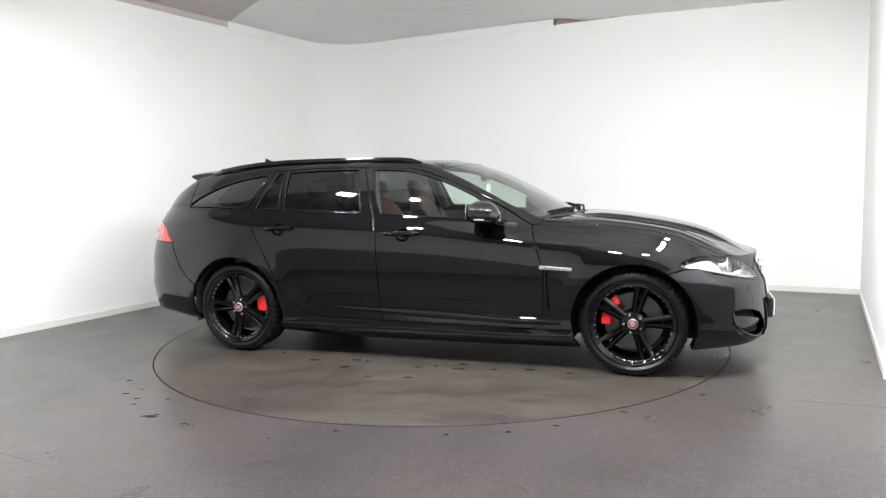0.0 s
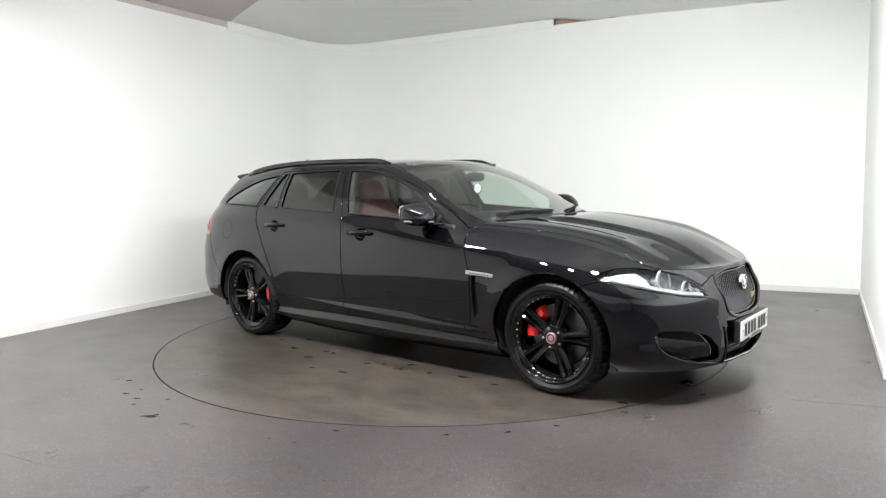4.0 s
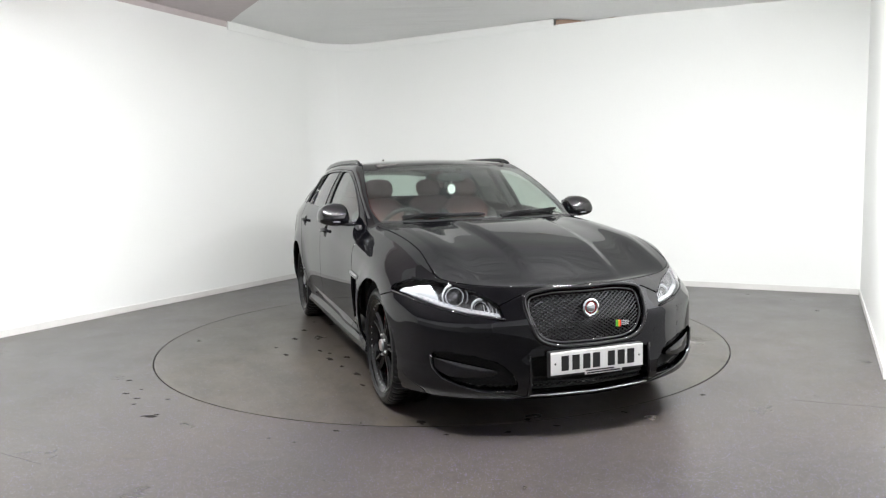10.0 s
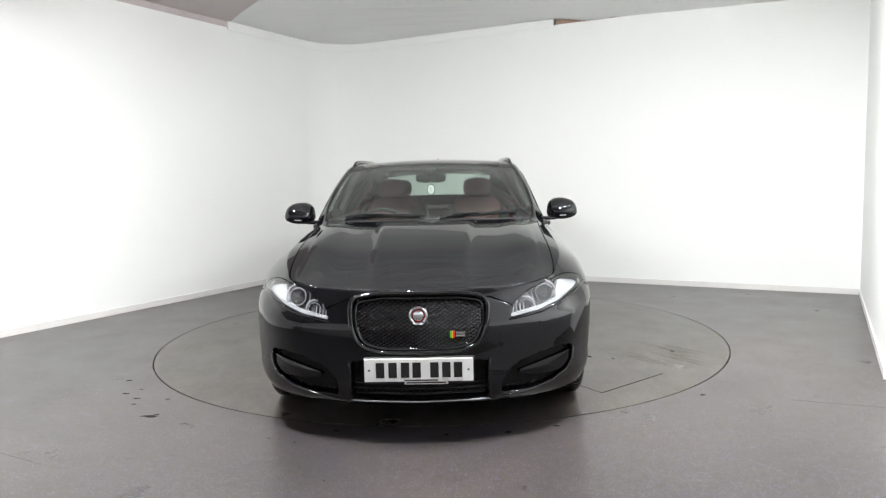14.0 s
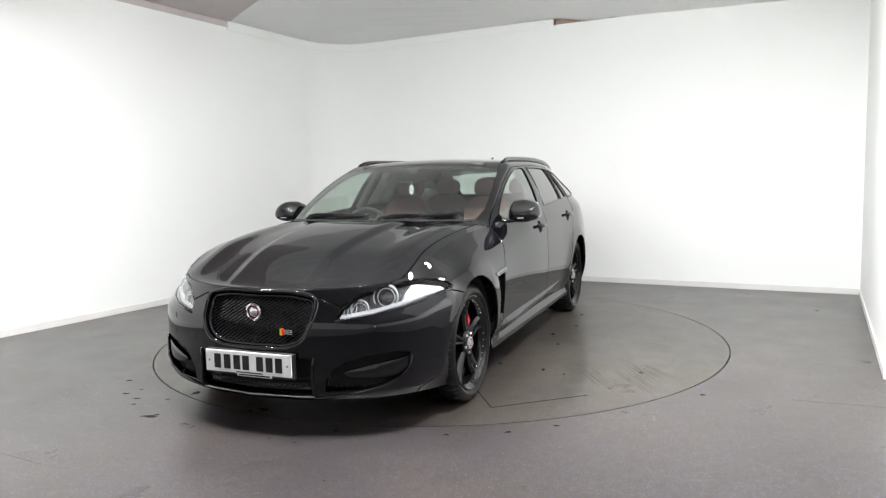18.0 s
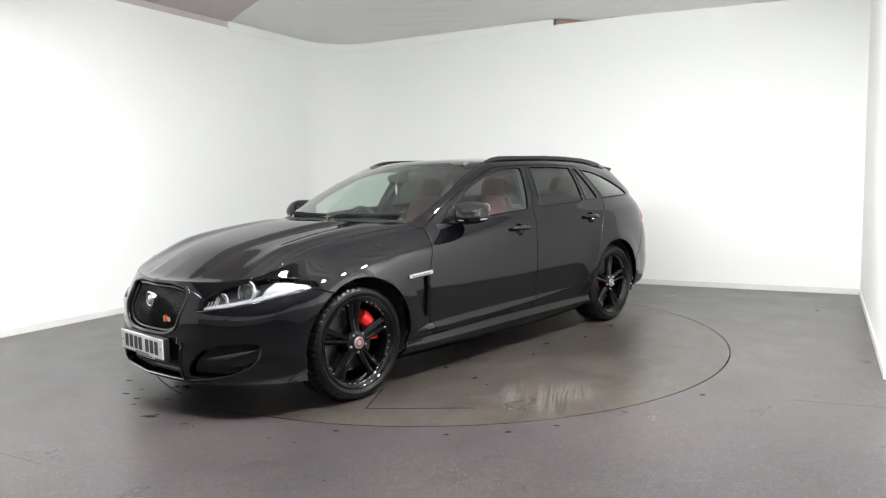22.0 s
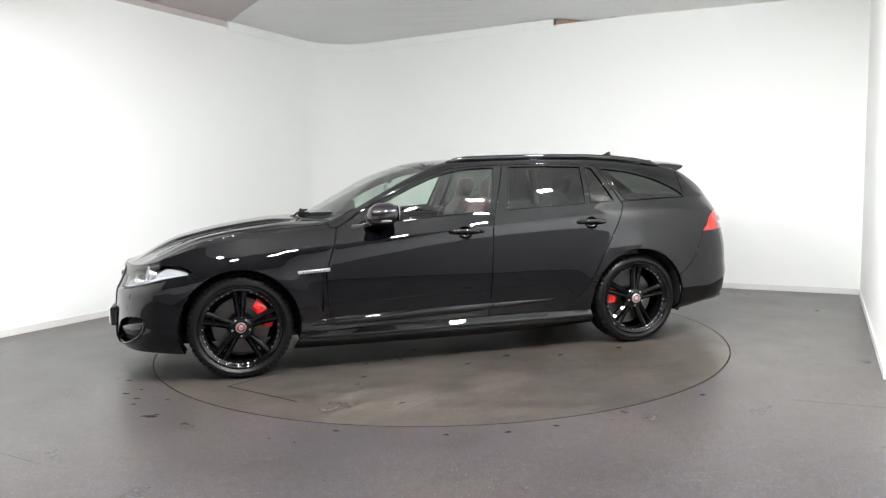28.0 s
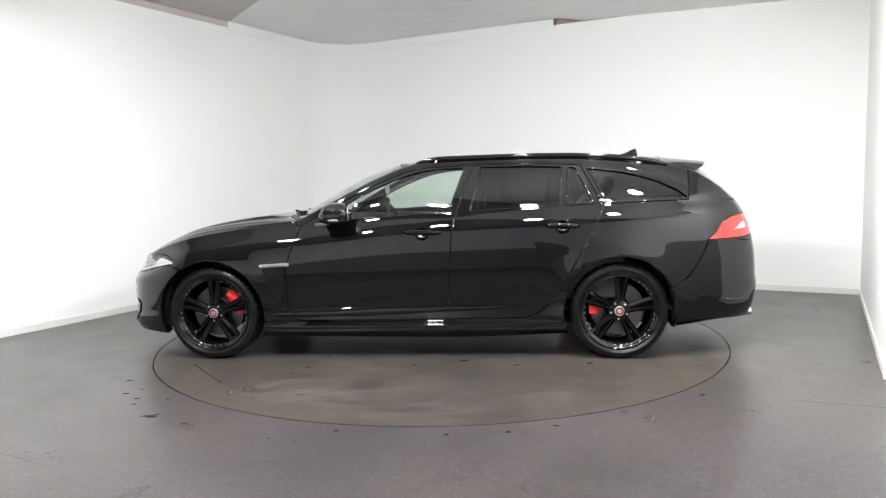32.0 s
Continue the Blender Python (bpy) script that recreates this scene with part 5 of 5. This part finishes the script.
for s in (1, -1):
    lamp = panel("headlamp", PANELS["headlamp"][0 if s > 0 else 1], SILVERGREY, car, "clear-lensed headlamp with twin projectors", 0.001, 0.0, 0.060)
    panel("lens", PANELS["headlamp"][0 if s > 0 else 1], LENS, lamp, "clear headlamp lens", 0.0015, 0.004)

    def sunk(d):
        return lambda y, z: (on_front(y, z)[0] - on_front(y, z)[1] * d, on_front(y, z)[1])

    # outer white reflector
    applique("indicator_reflector", dense(flip_y([(0.868, 0.711), (0.845, 0.730), (0.79, 0.744), (0.745, 0.750), (0.728, 0.71), (0.724, 0.652), (0.79, 0.676)], s), 0.025), sunk(0.030), WHITE_LAMP, lamp, 0.0, 0.02, "white indicator reflector", crown=0.006)
    strip_ = [(0.462, 0.604), (0.608, 0.625), (0.72, 0.653), (0.79, 0.681), (0.85, 0.708), (0.79, 0.696), (0.71, 0.668), (0.60, 0.639), (0.466, 0.618)]
    applique("running_light", dense(flip_y(strip_, s), 0.03), sunk(0.016), STRIPLAMP, lamp, 0.0, 0.015, "white daytime light strip")
    for cy, cz, r in ((0.652, 0.698, 0.043), (0.545, 0.645, 0.032)):
        p, q = on_front(s * cy, cz)
        d = (q + Vector((2.2, 0, 0.1))).normalized()
        m = Matrix.Translation(p - q * 0.030 - Vector((0.006, 0, 0))) @ d.to_track_quat("Y", "Z").to_matrix().to_4x4()
        o = turned("projector", [(r * 1.13, -0.05), (r * 1.13, 0.0), (r * 1.09, 0.006), (r * 1.0, 0.006), (r * 0.95, -0.004), (r * 0.86, -0.012)], LAMPRING, lamp, "chrome projector ring", 32)
        o.matrix_basis = m
        o = turned("projector_lens", [(0.0, 0.010), (r * 0.35, 0.007), (r * 0.65, -0.001), (r * 0.86, -0.012)], PROJECTOR, lamp, "dark glass projector", 32)
        o.matrix_basis = m
        for a0, a1, rr, th in ((70, 215, 1.42, 0.0045), (-35, 35, 1.55, 0.004)):
            pts = []
            for i in range(11):
                a = radians(a0 + (a1 - a0) * i / 10)
                pts.append(m @ Vector((s * rr * r * math.cos(a), 0.004, rr * r * math.sin(a))))
            part("chrome_blade", tube(pts, th, 6, flat=1.5, taper=[0.4] + [1.0] * 9 + [0.5]), WHITE_LAMP, lamp, "bright curved lamp blade", smooth=True)
    for k in range(4):
        yy = 0.475 + 0.018 * k
        pts = [on_front(s * yy, zz)[0] - on_front(s * yy, zz)[1] * 0.022 for zz in (0.608 + 0.004 * k, 0.625 + 0.005 * k, 0.643 + 0.006 * k)]
        part("lamp_rib", tube(pts, 0.0028, 6), WHITE_LAMP, lamp)
    for k in range(16):
        f = (k + 0.5) / 16
        yy, zz = 0.48 + 0.33 * f, 0.614 + 0.076 * f ** 1.15
        p, q = on_front(s * yy, zz)
        blob("led", p - q * 0.010, (0.0035, 0.004, 0.0035), WHITE_LAMP, lamp, 2.5, (8, 6))
    # gloss lip under the lens
    lipz = [(0.445, 0.587), (0.53, 0.598), (0.61, 0.609), (0.72, 0.635), (0.79, 0.660), (0.882, 0.697)]
    part("lens_lip", tube([on_front(s * y, z)[0] + on_front(s * y, z)[1] * 0.0005 for y, z in lipz], 0.0065, 8), PAINT, lamp, "gloss black lip under the lens", smooth=True)

# ---- sides ----
MOULD_TOP = curve((1.005, 0.328), (0.93, 0.354), (0.846, 0.365), (0.437, 0.376), (-0.086, 0.384), (-0.522, 0.386), (-0.757, 0.385))
MOULD_LOW = curve((1.005, 0.326), (0.93, 0.324), (0.684, 0.322), (0.437, 0.327), (-0.085, 0.343), (-0.284, 0.357), (-0.522, 0.370), (-0.757, 0.3835))
for s in (1, -1):
    fd, rd = DOORS[0 if s > 0 else 1]
    S = sided(s)
    badge = applique("vent_badge", dense(rounded([(1.078, 0.672), (0.868, 0.681), (0.868, 0.705), (1.082, 0.694)], 0.006, 2), 0.03), S, SATIN, car, 0.009, 0.012, "brushed silver side vent bar", crown=0.002)
    for k in range(7):
        xx = 1.045 - k * 0.023
        applique("badge_mark", rect(xx, 0.6875 - (xx - 0.97) * 0.045, 0.013, 0.008), S, GREY, badge, 0.0122, 0.003, "plain grey bar", rings=2)
    panel("side_vent", PANELS["gill"][0 if s > 0 else 1], GLOSSBLACK, car, "gloss black recessed side vent", 0.0, 0.0, 0.016)
    p0 = [S(x, z)[0] + S(x, z)[1] * 0.004 for x, z in ((0.910, 0.672), (0.908, 0.6), (0.914, 0.5), (0.922, 0.412))]
    part("vent_edge", tube(p0, 0.004, 6), PAINT, car, smooth=True)
    for hx, hz, door in ((-0.086, 0.902, fd), (-1.065, 0.936, rd)):
        oval = [(math.cos(2 * math.pi * i / 24), math.sin(2 * math.pi * i / 24)) for i in range(24)]
        bm = bmesh.new()
        rws = []
        for f, dp in ((1.0, 0.0), (0.93, 0.010), (0.80, 0.020), (0.55, 0.028), (0.25, 0.031)):
            ring = []
            for u, v in oval:
                p, q = S(hx + 0.050 * u, hz - 0.004 + 0.043 * v)
                c = S(hx, hz - 0.004)[0]
                ring.append(bm.verts.new(p.lerp(c, 1 - f) - q * dp))
            rws.append(ring)
        for r0, r1 in zip(rws, rws[1:]):
            for i in range(24):
                bm.faces.new((r0[i], r0[(i + 1) % 24], r1[(i + 1) % 24], r1[i]))
        bm.faces.new(rws[-1])
        part("handle_bowl", bm, GLOSSBLACK, door, "black handle recess", smooth=True)
        rim_pts = [(hx + 0.051 * u, hz - 0.004 + 0.044 * v) for u, v in oval]
        loop_tube("recess_rim", rim_pts, S, 0.0, 0.0026, PAINT, door)
        pts = []
        for i in range(13):
            t = i / 12
            xx = hx + 0.115 - 0.225 * t
            p, q = S(xx, hz + 0.004 - 0.006 * t)
            pts.append(p + q * (0.008 + 0.024 * math.sin(math.pi * min(1, max(0, t))) ** 0.6))
        tp = [0.55, 0.85] + [1.0] * 9 + [0.85, 0.5]
        part("door_handle", tube(pts, 0.0135, 10, flat=1.3, taper=tp), PAINT, door, "gloss black pull handle", smooth=True)
        if door is fd:
            p, q = S(hx - 0.122, hz + 0.002)
            blob("lock_cover", p + q * 0.008, (0.02, 0.008, 0.013), PAINT, door)
    # window surround strips and pillar covers
    for pl in (WIN_F, WIN_R, WIN_S, WIN_Q):
        loop_tube("window_trim", dense(pl, 0.04), S, 0.0, 0.0055, GLOSSBLACK, fd if pl is WIN_F else car if pl is WIN_Q else rd, "gloss black window trim", n=6)
    # mirror
    mir = blob("door_mirror", (0.505, s * 0.948, 1.050), (0.108, 0.104, 0.078), PAINT, car, 3.0, (28, 16), "gloss black door mirror",
               lambda u, v, w: (u * (1 - 0.25 * max(0, w)) + 0.12 * w * -1 + 0.25 * (1 - abs(v)) * 0.2, v * (1 - 0.12 * w), w * (1 - 0.18 * max(0, v * s)) ))
    part("arm", tube([on_side(0.60, 0.985, s)[0] + Vector((0, -0.02 * s, 0)), Vector((0.575, s * 0.87, 0.985)), Vector((0.545, s * 0.93, 0.992))], 0.034, 12, flat=0.42), PAINT, mir, "gloss black mirror arm", smooth=True)
    strip_pts = [Vector((0.505 + 0.106 * math.cos(a), s * (0.946 + 0.100 * math.sin(a)), 1.008 + 0.004 * math.sin(a))) for a in np.linspace(-0.7, 1.9, 18)]
    part("indicator_strip", tube(strip_pts, 0.0085, 8, flat=1.1), WHITE_LAMP, mir, "clear indicator strip", smooth=True)
    o = blob("mirror_glass", (0.408, s * 0.945, 1.055), (0.006, 0.078, 0.055), CHROME, mir, 4, (20, 8), "mirror glass")
    # wedge-shaped moulding low on the wing and doors
    for x0, x1, owner in ((1.004, 0.852, car), (0.846, -0.280, fd), (-0.287, -0.757, rd)):
        rows = []
        bm = bmesh.new()
        n = max(4, int(abs(x0 - x1) / 0.04))
        for i in range(n + 1):
            x = x0 + (x1 - x0) * i / n
            zt, zb = MOULD_TOP(x), MOULD_LOW(x)
            deep = 0.62 * (zt - zb)
            row = []
            for k in range(5):
                f = k / 4
                p, q = on_side(x, zt + (zb - zt) * f, s)
                row.append(p + Vector((0, s * (0.001 + deep * (f + 0.35 * f * (1 - f))), 0)))
            p, q = on_side(x, zb - 0.007, s)
            row.append(p + Vector((0, s * (deep * 0.8), 0)))
            row.append(p + Vector((0, -s * 0.004, -0.004)))
            p, q = on_side(x, zt, s)
            row.append(p + Vector((0, -s * 0.004, 0)))
            rows.append([bm.verts.new(v) for v in row])
        for r0, r1 in zip(rows, rows[1:]):
            for k in range(8):
                bm.faces.new((r0[k], r0[(k + 1) % 8], r1[(k + 1) % 8], r1[k]))
        bm.faces.new(rows[0])
        bm.faces.new(rows[-1][::-1])
        part("lower_moulding", bm, PAINT, owner, "gloss black wedge moulding", angle=40)
    # roof rail
    path = []
    iN = NA + NB
    rows = [r for r in UPPER if -1.86 < r[iN][0] < -0.02]
    for i in range(0, len(rows), 2):
        p = Vector(rows[i][iN])
        t = i / max(1, len(rows) - 1)
        h = 0.017 * min(1, math.sin(math.pi * t) * 3.5) - 0.003
        path.append(Vector((p.x, s * (p.y + 0.012), p.z + h)))
    rail = part("roof_rail", tube(path, 0.0105, 10, flat=1.8, taper=[0.6] + [1] * (len(path) - 2) + [0.6]), GLOSSBLACK, car, "gloss black raised roof rail", smooth=True)
    for f in (0.06, 0.5, 0.94):
        p = path[int(f * (len(path) - 1))]
        part("rail_foot", box(p.x, p.y - s * 0.004, p.z - 0.018, 0.14, 0.016, 0.032, 0.005), GLOSSBLACK, rail)
    # lower body strake on the skirt
    tl = applique("lamp_inner", dense([(-2.15, 0.86), (-2.19, 0.93), (-2.27, 0.955), (-2.30, 0.90), (-2.29, 0.85)], 0.03), S, REDLAMP, car, 0.004, 0.006, "raised red lamp band")
    applique("reverse_lens", dense([(-2.255, 0.885), (-2.33, 0.935), (-2.36, 0.93), (-2.36, 0.89)], 0.02), S, WHITE_LAMP, tl, 0.009, 0.004, "clear lens in the tail lamp")
    for zz in (0.27,):
        o = turned("exhaust_tip", [(0.034, -0.10), (0.034, 0.0), (0.042, 0.004), (0.045, -0.002), (0.045, -0.10)], CHROME, car, "chrome exhaust tip", 24)
        o.matrix_basis = Matrix.Translation((-2.44, s * 0.52, 0.275)) @ Matrix.Rotation(math.pi / 2, 4, "Z") @ Matrix.Diagonal((1.3, 1, 0.85, 1))

# fuel flap on the right
FL = [(-1.72 + 0.078 * math.cos(a), 0.885 + 0.078 * math.sin(a)) for a in np.linspace(0, 2 * math.pi, 40)[:-1]]
loop_tube("fuel_flap_edge", FL, sided(-1), -0.0008, 0.0018, UNDER, car, "round fuel flap gap", n=6)

# ---- roof and back ----
bm = bmesh.new()
rows = []
for y in np.linspace(-0.50, 0.50, 17):
    q = 1 - (y / 0.60) ** 2
    xe = -2.065 - 0.15 * q
    z1 = on_top(-1.86, y)[0].z
    z2 = on_top(-1.96, y)[0].z
    zt = min(z1 - 0.018, 1.350 + 0.024 * q)
    rows.append([bm.verts.new(c) for c in ((-1.86, y, z1 + 0.001), (-1.96, y, 0.5 * (z1 + zt) + 0.008), (xe + 0.02, y, zt + 0.002), (xe, y, zt - 0.004), (xe + 0.010, y, zt - 0.018), (-2.05, y, min(zt - 0.045, z2)), (-1.88, y, z1 - 0.03))])
for r0, r1 in zip(rows, rows[1:]):
    for k in range(7):
        bm.faces.new((r0[k], r0[(k + 1) % 7], r1[(k + 1) % 7], r1[k]))
bm.faces.new(rows[0])
bm.faces.new(rows[-1][::-1])
part("roof_spoiler", bm, PAINT, car, "gloss black roof spoiler", angle=40)
fin_z = MID_Z(-1.66)
bm = bmesh.new()
lo = [bm.verts.new(c) for c in ((-1.55, 0, fin_z), (-1.62, 0.022, fin_z - 0.002), (-1.72, 0.026, fin_z - 0.004), (-1.735, 0, fin_z - 0.004), (-1.72, -0.026, fin_z - 0.004), (-1.62, -0.022, fin_z - 0.002))]
hi = [bm.verts.new(c) for c in ((-1.64, 0, fin_z + 0.026), (-1.68, 0.006, fin_z + 0.044), (-1.708, 0.006, fin_z + 0.056), (-1.716, 0, fin_z + 0.057), (-1.708, -0.006, fin_z + 0.056), (-1.68, -0.006, fin_z + 0.044))]
for k in range(6):
    bm.faces.new((lo[k], lo[(k + 1) % 6], hi[(k + 1) % 6], hi[k]))
bm.faces.new(hi)
part("antenna_fin", bm, PAINT, car, "gloss black shark-fin antenna", angle=60)
panel("cowl", both("cowl"), BLACK, car, "black plastic cowl")
for y0, y1, xo in ((-0.56, -0.02, 0.0), (-0.02 + 0.10, 0.60, 0.0)):
    pts = []
    for i in range(11):
        t = i / 10
        y = y0 + (y1 - y0) * t
        xx = 1.0 - 0.24 * (abs(y) / 0.72) ** 2 - 0.035 * t
        p, q = on_top(xx, y)
        pts.append(p + q * (0.011 + 0.003 * math.sin(math.pi * t)))
    part("wiper_blade", tube(pts, 0.008, 6, flat=1.8, taper=[0.5] + [1] * 9 + [0.5]), WIPER, car, "black wiper blade")
    p, q = on_top(1.03 - 0.24 * (abs(y0) / 0.72) ** 2, y0)
    arm = [p + q * 0.005, pts[2] + Vector((0.03, 0, 0.015)), pts[5] + Vector((0.004, 0, 0.012))]
    part("wiper_arm", tube(arm, 0.007, 6), WIPER, car, "black wiper arm")

# ---- cabin ----
part("cabin_floor", box(-0.45, 0, 0.34, 2.9, 1.50, 0.05, 0.02), UNDER, car)
for s in (1, -1):
    part("door_lining", box(-0.40, s * 0.80, 0.70, 2.2, 0.04, 0.56, 0.015), LEATHERDARK, car, "dark door lining")
bm = bmesh.new()
rows = []
for y in np.linspace(-0.74, 0.74, 13):
    b = 0.012 * math.cos(y * 6)
    rows.append([bm.verts.new(c) for c in ((0.95 - 0.2 * (y / 0.74) ** 2, y, 0.60), (0.95 - 0.2 * (y / 0.74) ** 2, y, 0.985), (0.62 - 0.1 * (y / 0.74) ** 2, y, 0.992 + b), (0.46, y, 0.945 + b), (0.40, y, 0.86), (0.42, y, 0.60))])
for r0, r1 in zip(rows, rows[1:]):
    for k in range(5):
        bm.faces.new((r0[k], r0[k + 1], r1[k + 1], r1[k]))
part("dashboard", bm, LEATHERDARK, car, "dark leather dashboard", angle=40)
blob("instrument_hood", (0.44, -0.37, 0.945), (0.09, 0.17, 0.045), LEATHERDARK, car)
part("centre_console", box(0.05, 0, 0.56, 1.0, 0.24, 0.26, 0.03, 3), LEATHERDARK, car)


def ring_bm(r, q, n=32, m=8):
    bm = bmesh.new()
    rows = []
    for i in range(n):
        a = 2 * math.pi * i / n
        rows.append([bm.verts.new(((r + q * math.cos(b)) * math.cos(a), (r + q * math.cos(b)) * math.sin(a), q * math.sin(b))) for b in (2 * math.pi * k / m for k in range(m))])
    for i in range(n):
        r0, r1 = rows[i], rows[(i + 1) % n]
        for k in range(m):
            bm.faces.new((r0[k], r0[(k + 1) % m], r1[(k + 1) % m], r1[k]))
    return bm


STEER = Matrix.Translation((0.27, -0.37, 0.895)) @ Matrix.Rotation(radians(-66), 4, "Y")
sw = part("steering_wheel", ring_bm(0.183, 0.015), LEATHERDARK, car, "black leather steering wheel", smooth=True)
sw.matrix_basis = STEER
o = blob("hub", (0, 0, -0.02), (0.07, 0.07, 0.03), LEATHERDARK, sw)
for a in (0, math.pi, -math.pi / 2):
    part("spoke", tube([(0.05 * math.sin(a), 0.05 * math.cos(a), -0.02), (0.18 * math.sin(a), 0.18 * math.cos(a), 0)], 0.016, 6), SATIN, sw, "silver spoke")


def seat(x, y, width, lean, mat):
    """A car seat with bolsters and a headrest."""
    base = blob("seat", (x, y, 0.56), (0.27, width / 2, 0.10), mat, car, 3.5, (24, 12), "red leather seat")
    m = Matrix.Translation((x - 0.26, y, 0.58)) @ Matrix.Rotation(radians(-lean), 4, "Y")
    b = blob("backrest", (0, 0, 0.27), (0.075, width / 2 * 0.94, 0.31), mat, base, 3.2, (24, 14), "red leather backrest", lambda u, v, w: (u + 0.35 * abs(v) ** 3, v * (1 - 0.16 * max(0, w)), w))
    b.matrix_basis = m
    for sy in (1, -1):
        o = blob("bolster", (0.05, sy * width / 2 * 0.82, 0.22), (0.07, 0.055, 0.24), LEATHERDARK, base, 2.6, (16, 10))
        o.matrix_basis = m
    h = blob("headrest", (0.01, 0, 0.655), (0.055, 0.125, 0.085), mat, base, 2.8, (20, 12), "red leather headrest")
    h.matrix_basis = m
    for sy in (0.05, -0.05):
        o = part("post", tube([(0, sy, 0.52), (0.005, sy, 0.62)], 0.006, 6), SATIN, base)
        o.matrix_basis = m


seat(0.02, 0.37, 0.52, 20, LEATHER)
seat(-0.02, -0.37, 0.52, 20, LEATHER)
for y in (0.38, -0.38):
    seat(-0.93, y, 0.60, 22, LEATHER)
part("luggage_cover", box(-1.75, 0, 0.98, 0.9, 1.30, 0.02, 0.006), LEATHERDARK, car)
part("headlining", box(-0.85, 0, 1.385, 1.9, 1.05, 0.02, 0.008), material("grey_headlining", (0.09, 0.085, 0.08), 0.9, bump=0.2, scale=200, vary=0.1), car, "grey cloth headlining")
for s in (1, -1):
    for x0, x1, q in ((-0.33, -0.42, 0.035), (-1.36, -1.24, 0.03)):
        p, p2 = on_side(x0, 1.03, s)[0], on_side(x1, 1.36, s)[0]
        part("pillar_trim", tube([p + Vector((0, -s * 0.05, 0)), p2 + Vector((0, -s * 0.05, 0))], q + 0.012, 8, flat=0.8), LEATHERDARK, car)
mr = blob("rear_view_mirror", (0.27, 0, 1.285), (0.016, 0.115, 0.036), GLOSSBLACK, car, 3.2, (24, 10), "black rear-view mirror")
part("stem", tube([(0.275, 0, 1.30), (0.25, 0, 1.345)], 0.012, 8), BLACK, mr)
part("sensor_pod", box(0.22, 0, 1.348, 0.10, 0.09, 0.025, 0.008), BLACK, mr)
tag = turned("air_freshener", [(0.0, 0.003), (0.026, 0.003), (0.029, 0.0), (0.026, -0.003), (0.0, -0.003)], PLATE, car, "oval white hanging card with a dark rim", 28)
tag.matrix_basis = Matrix.Translation((0.29, 0.0, 1.20)) @ Matrix.Rotation(radians(62), 4, "Z") @ Matrix.Diagonal((1, 1, 1.25, 1))
o = part("rim", ring_bm(0.031, 0.0045, 28, 6), GREY, tag)
o.matrix_basis = Matrix.Rotation(math.pi / 2, 4, "X")
for k, wd in enumerate((0.022, 0.03, 0.026, 0.018)):
    part("print_bar", box(0, 0, 0.013 - k * 0.009, wd, 0.0072, 0.003), GREY, tag)
part("cord", tube([(0.28, 0, 1.275), (0.29, 0, 1.235)], 0.002, 5), PLATE, tag).matrix_parent_inverse = tag.matrix_basis.inverted()


# ---- motion: the turntable and the car on it ----
def motions():
    rows_t, rows_c = [], []
    for i in range(9):
        t = i * 4.0
        turn = Matrix.Rotation(radians(START + RATE * t), 4, "Z")
        rows_t.append((t, turn))
        rows_c.append((t, turn @ Matrix.Translation((CAR_X, CAR_Y, 0))))
    walk(turntable, rows_t)
    walk(car, rows_c)


motions()
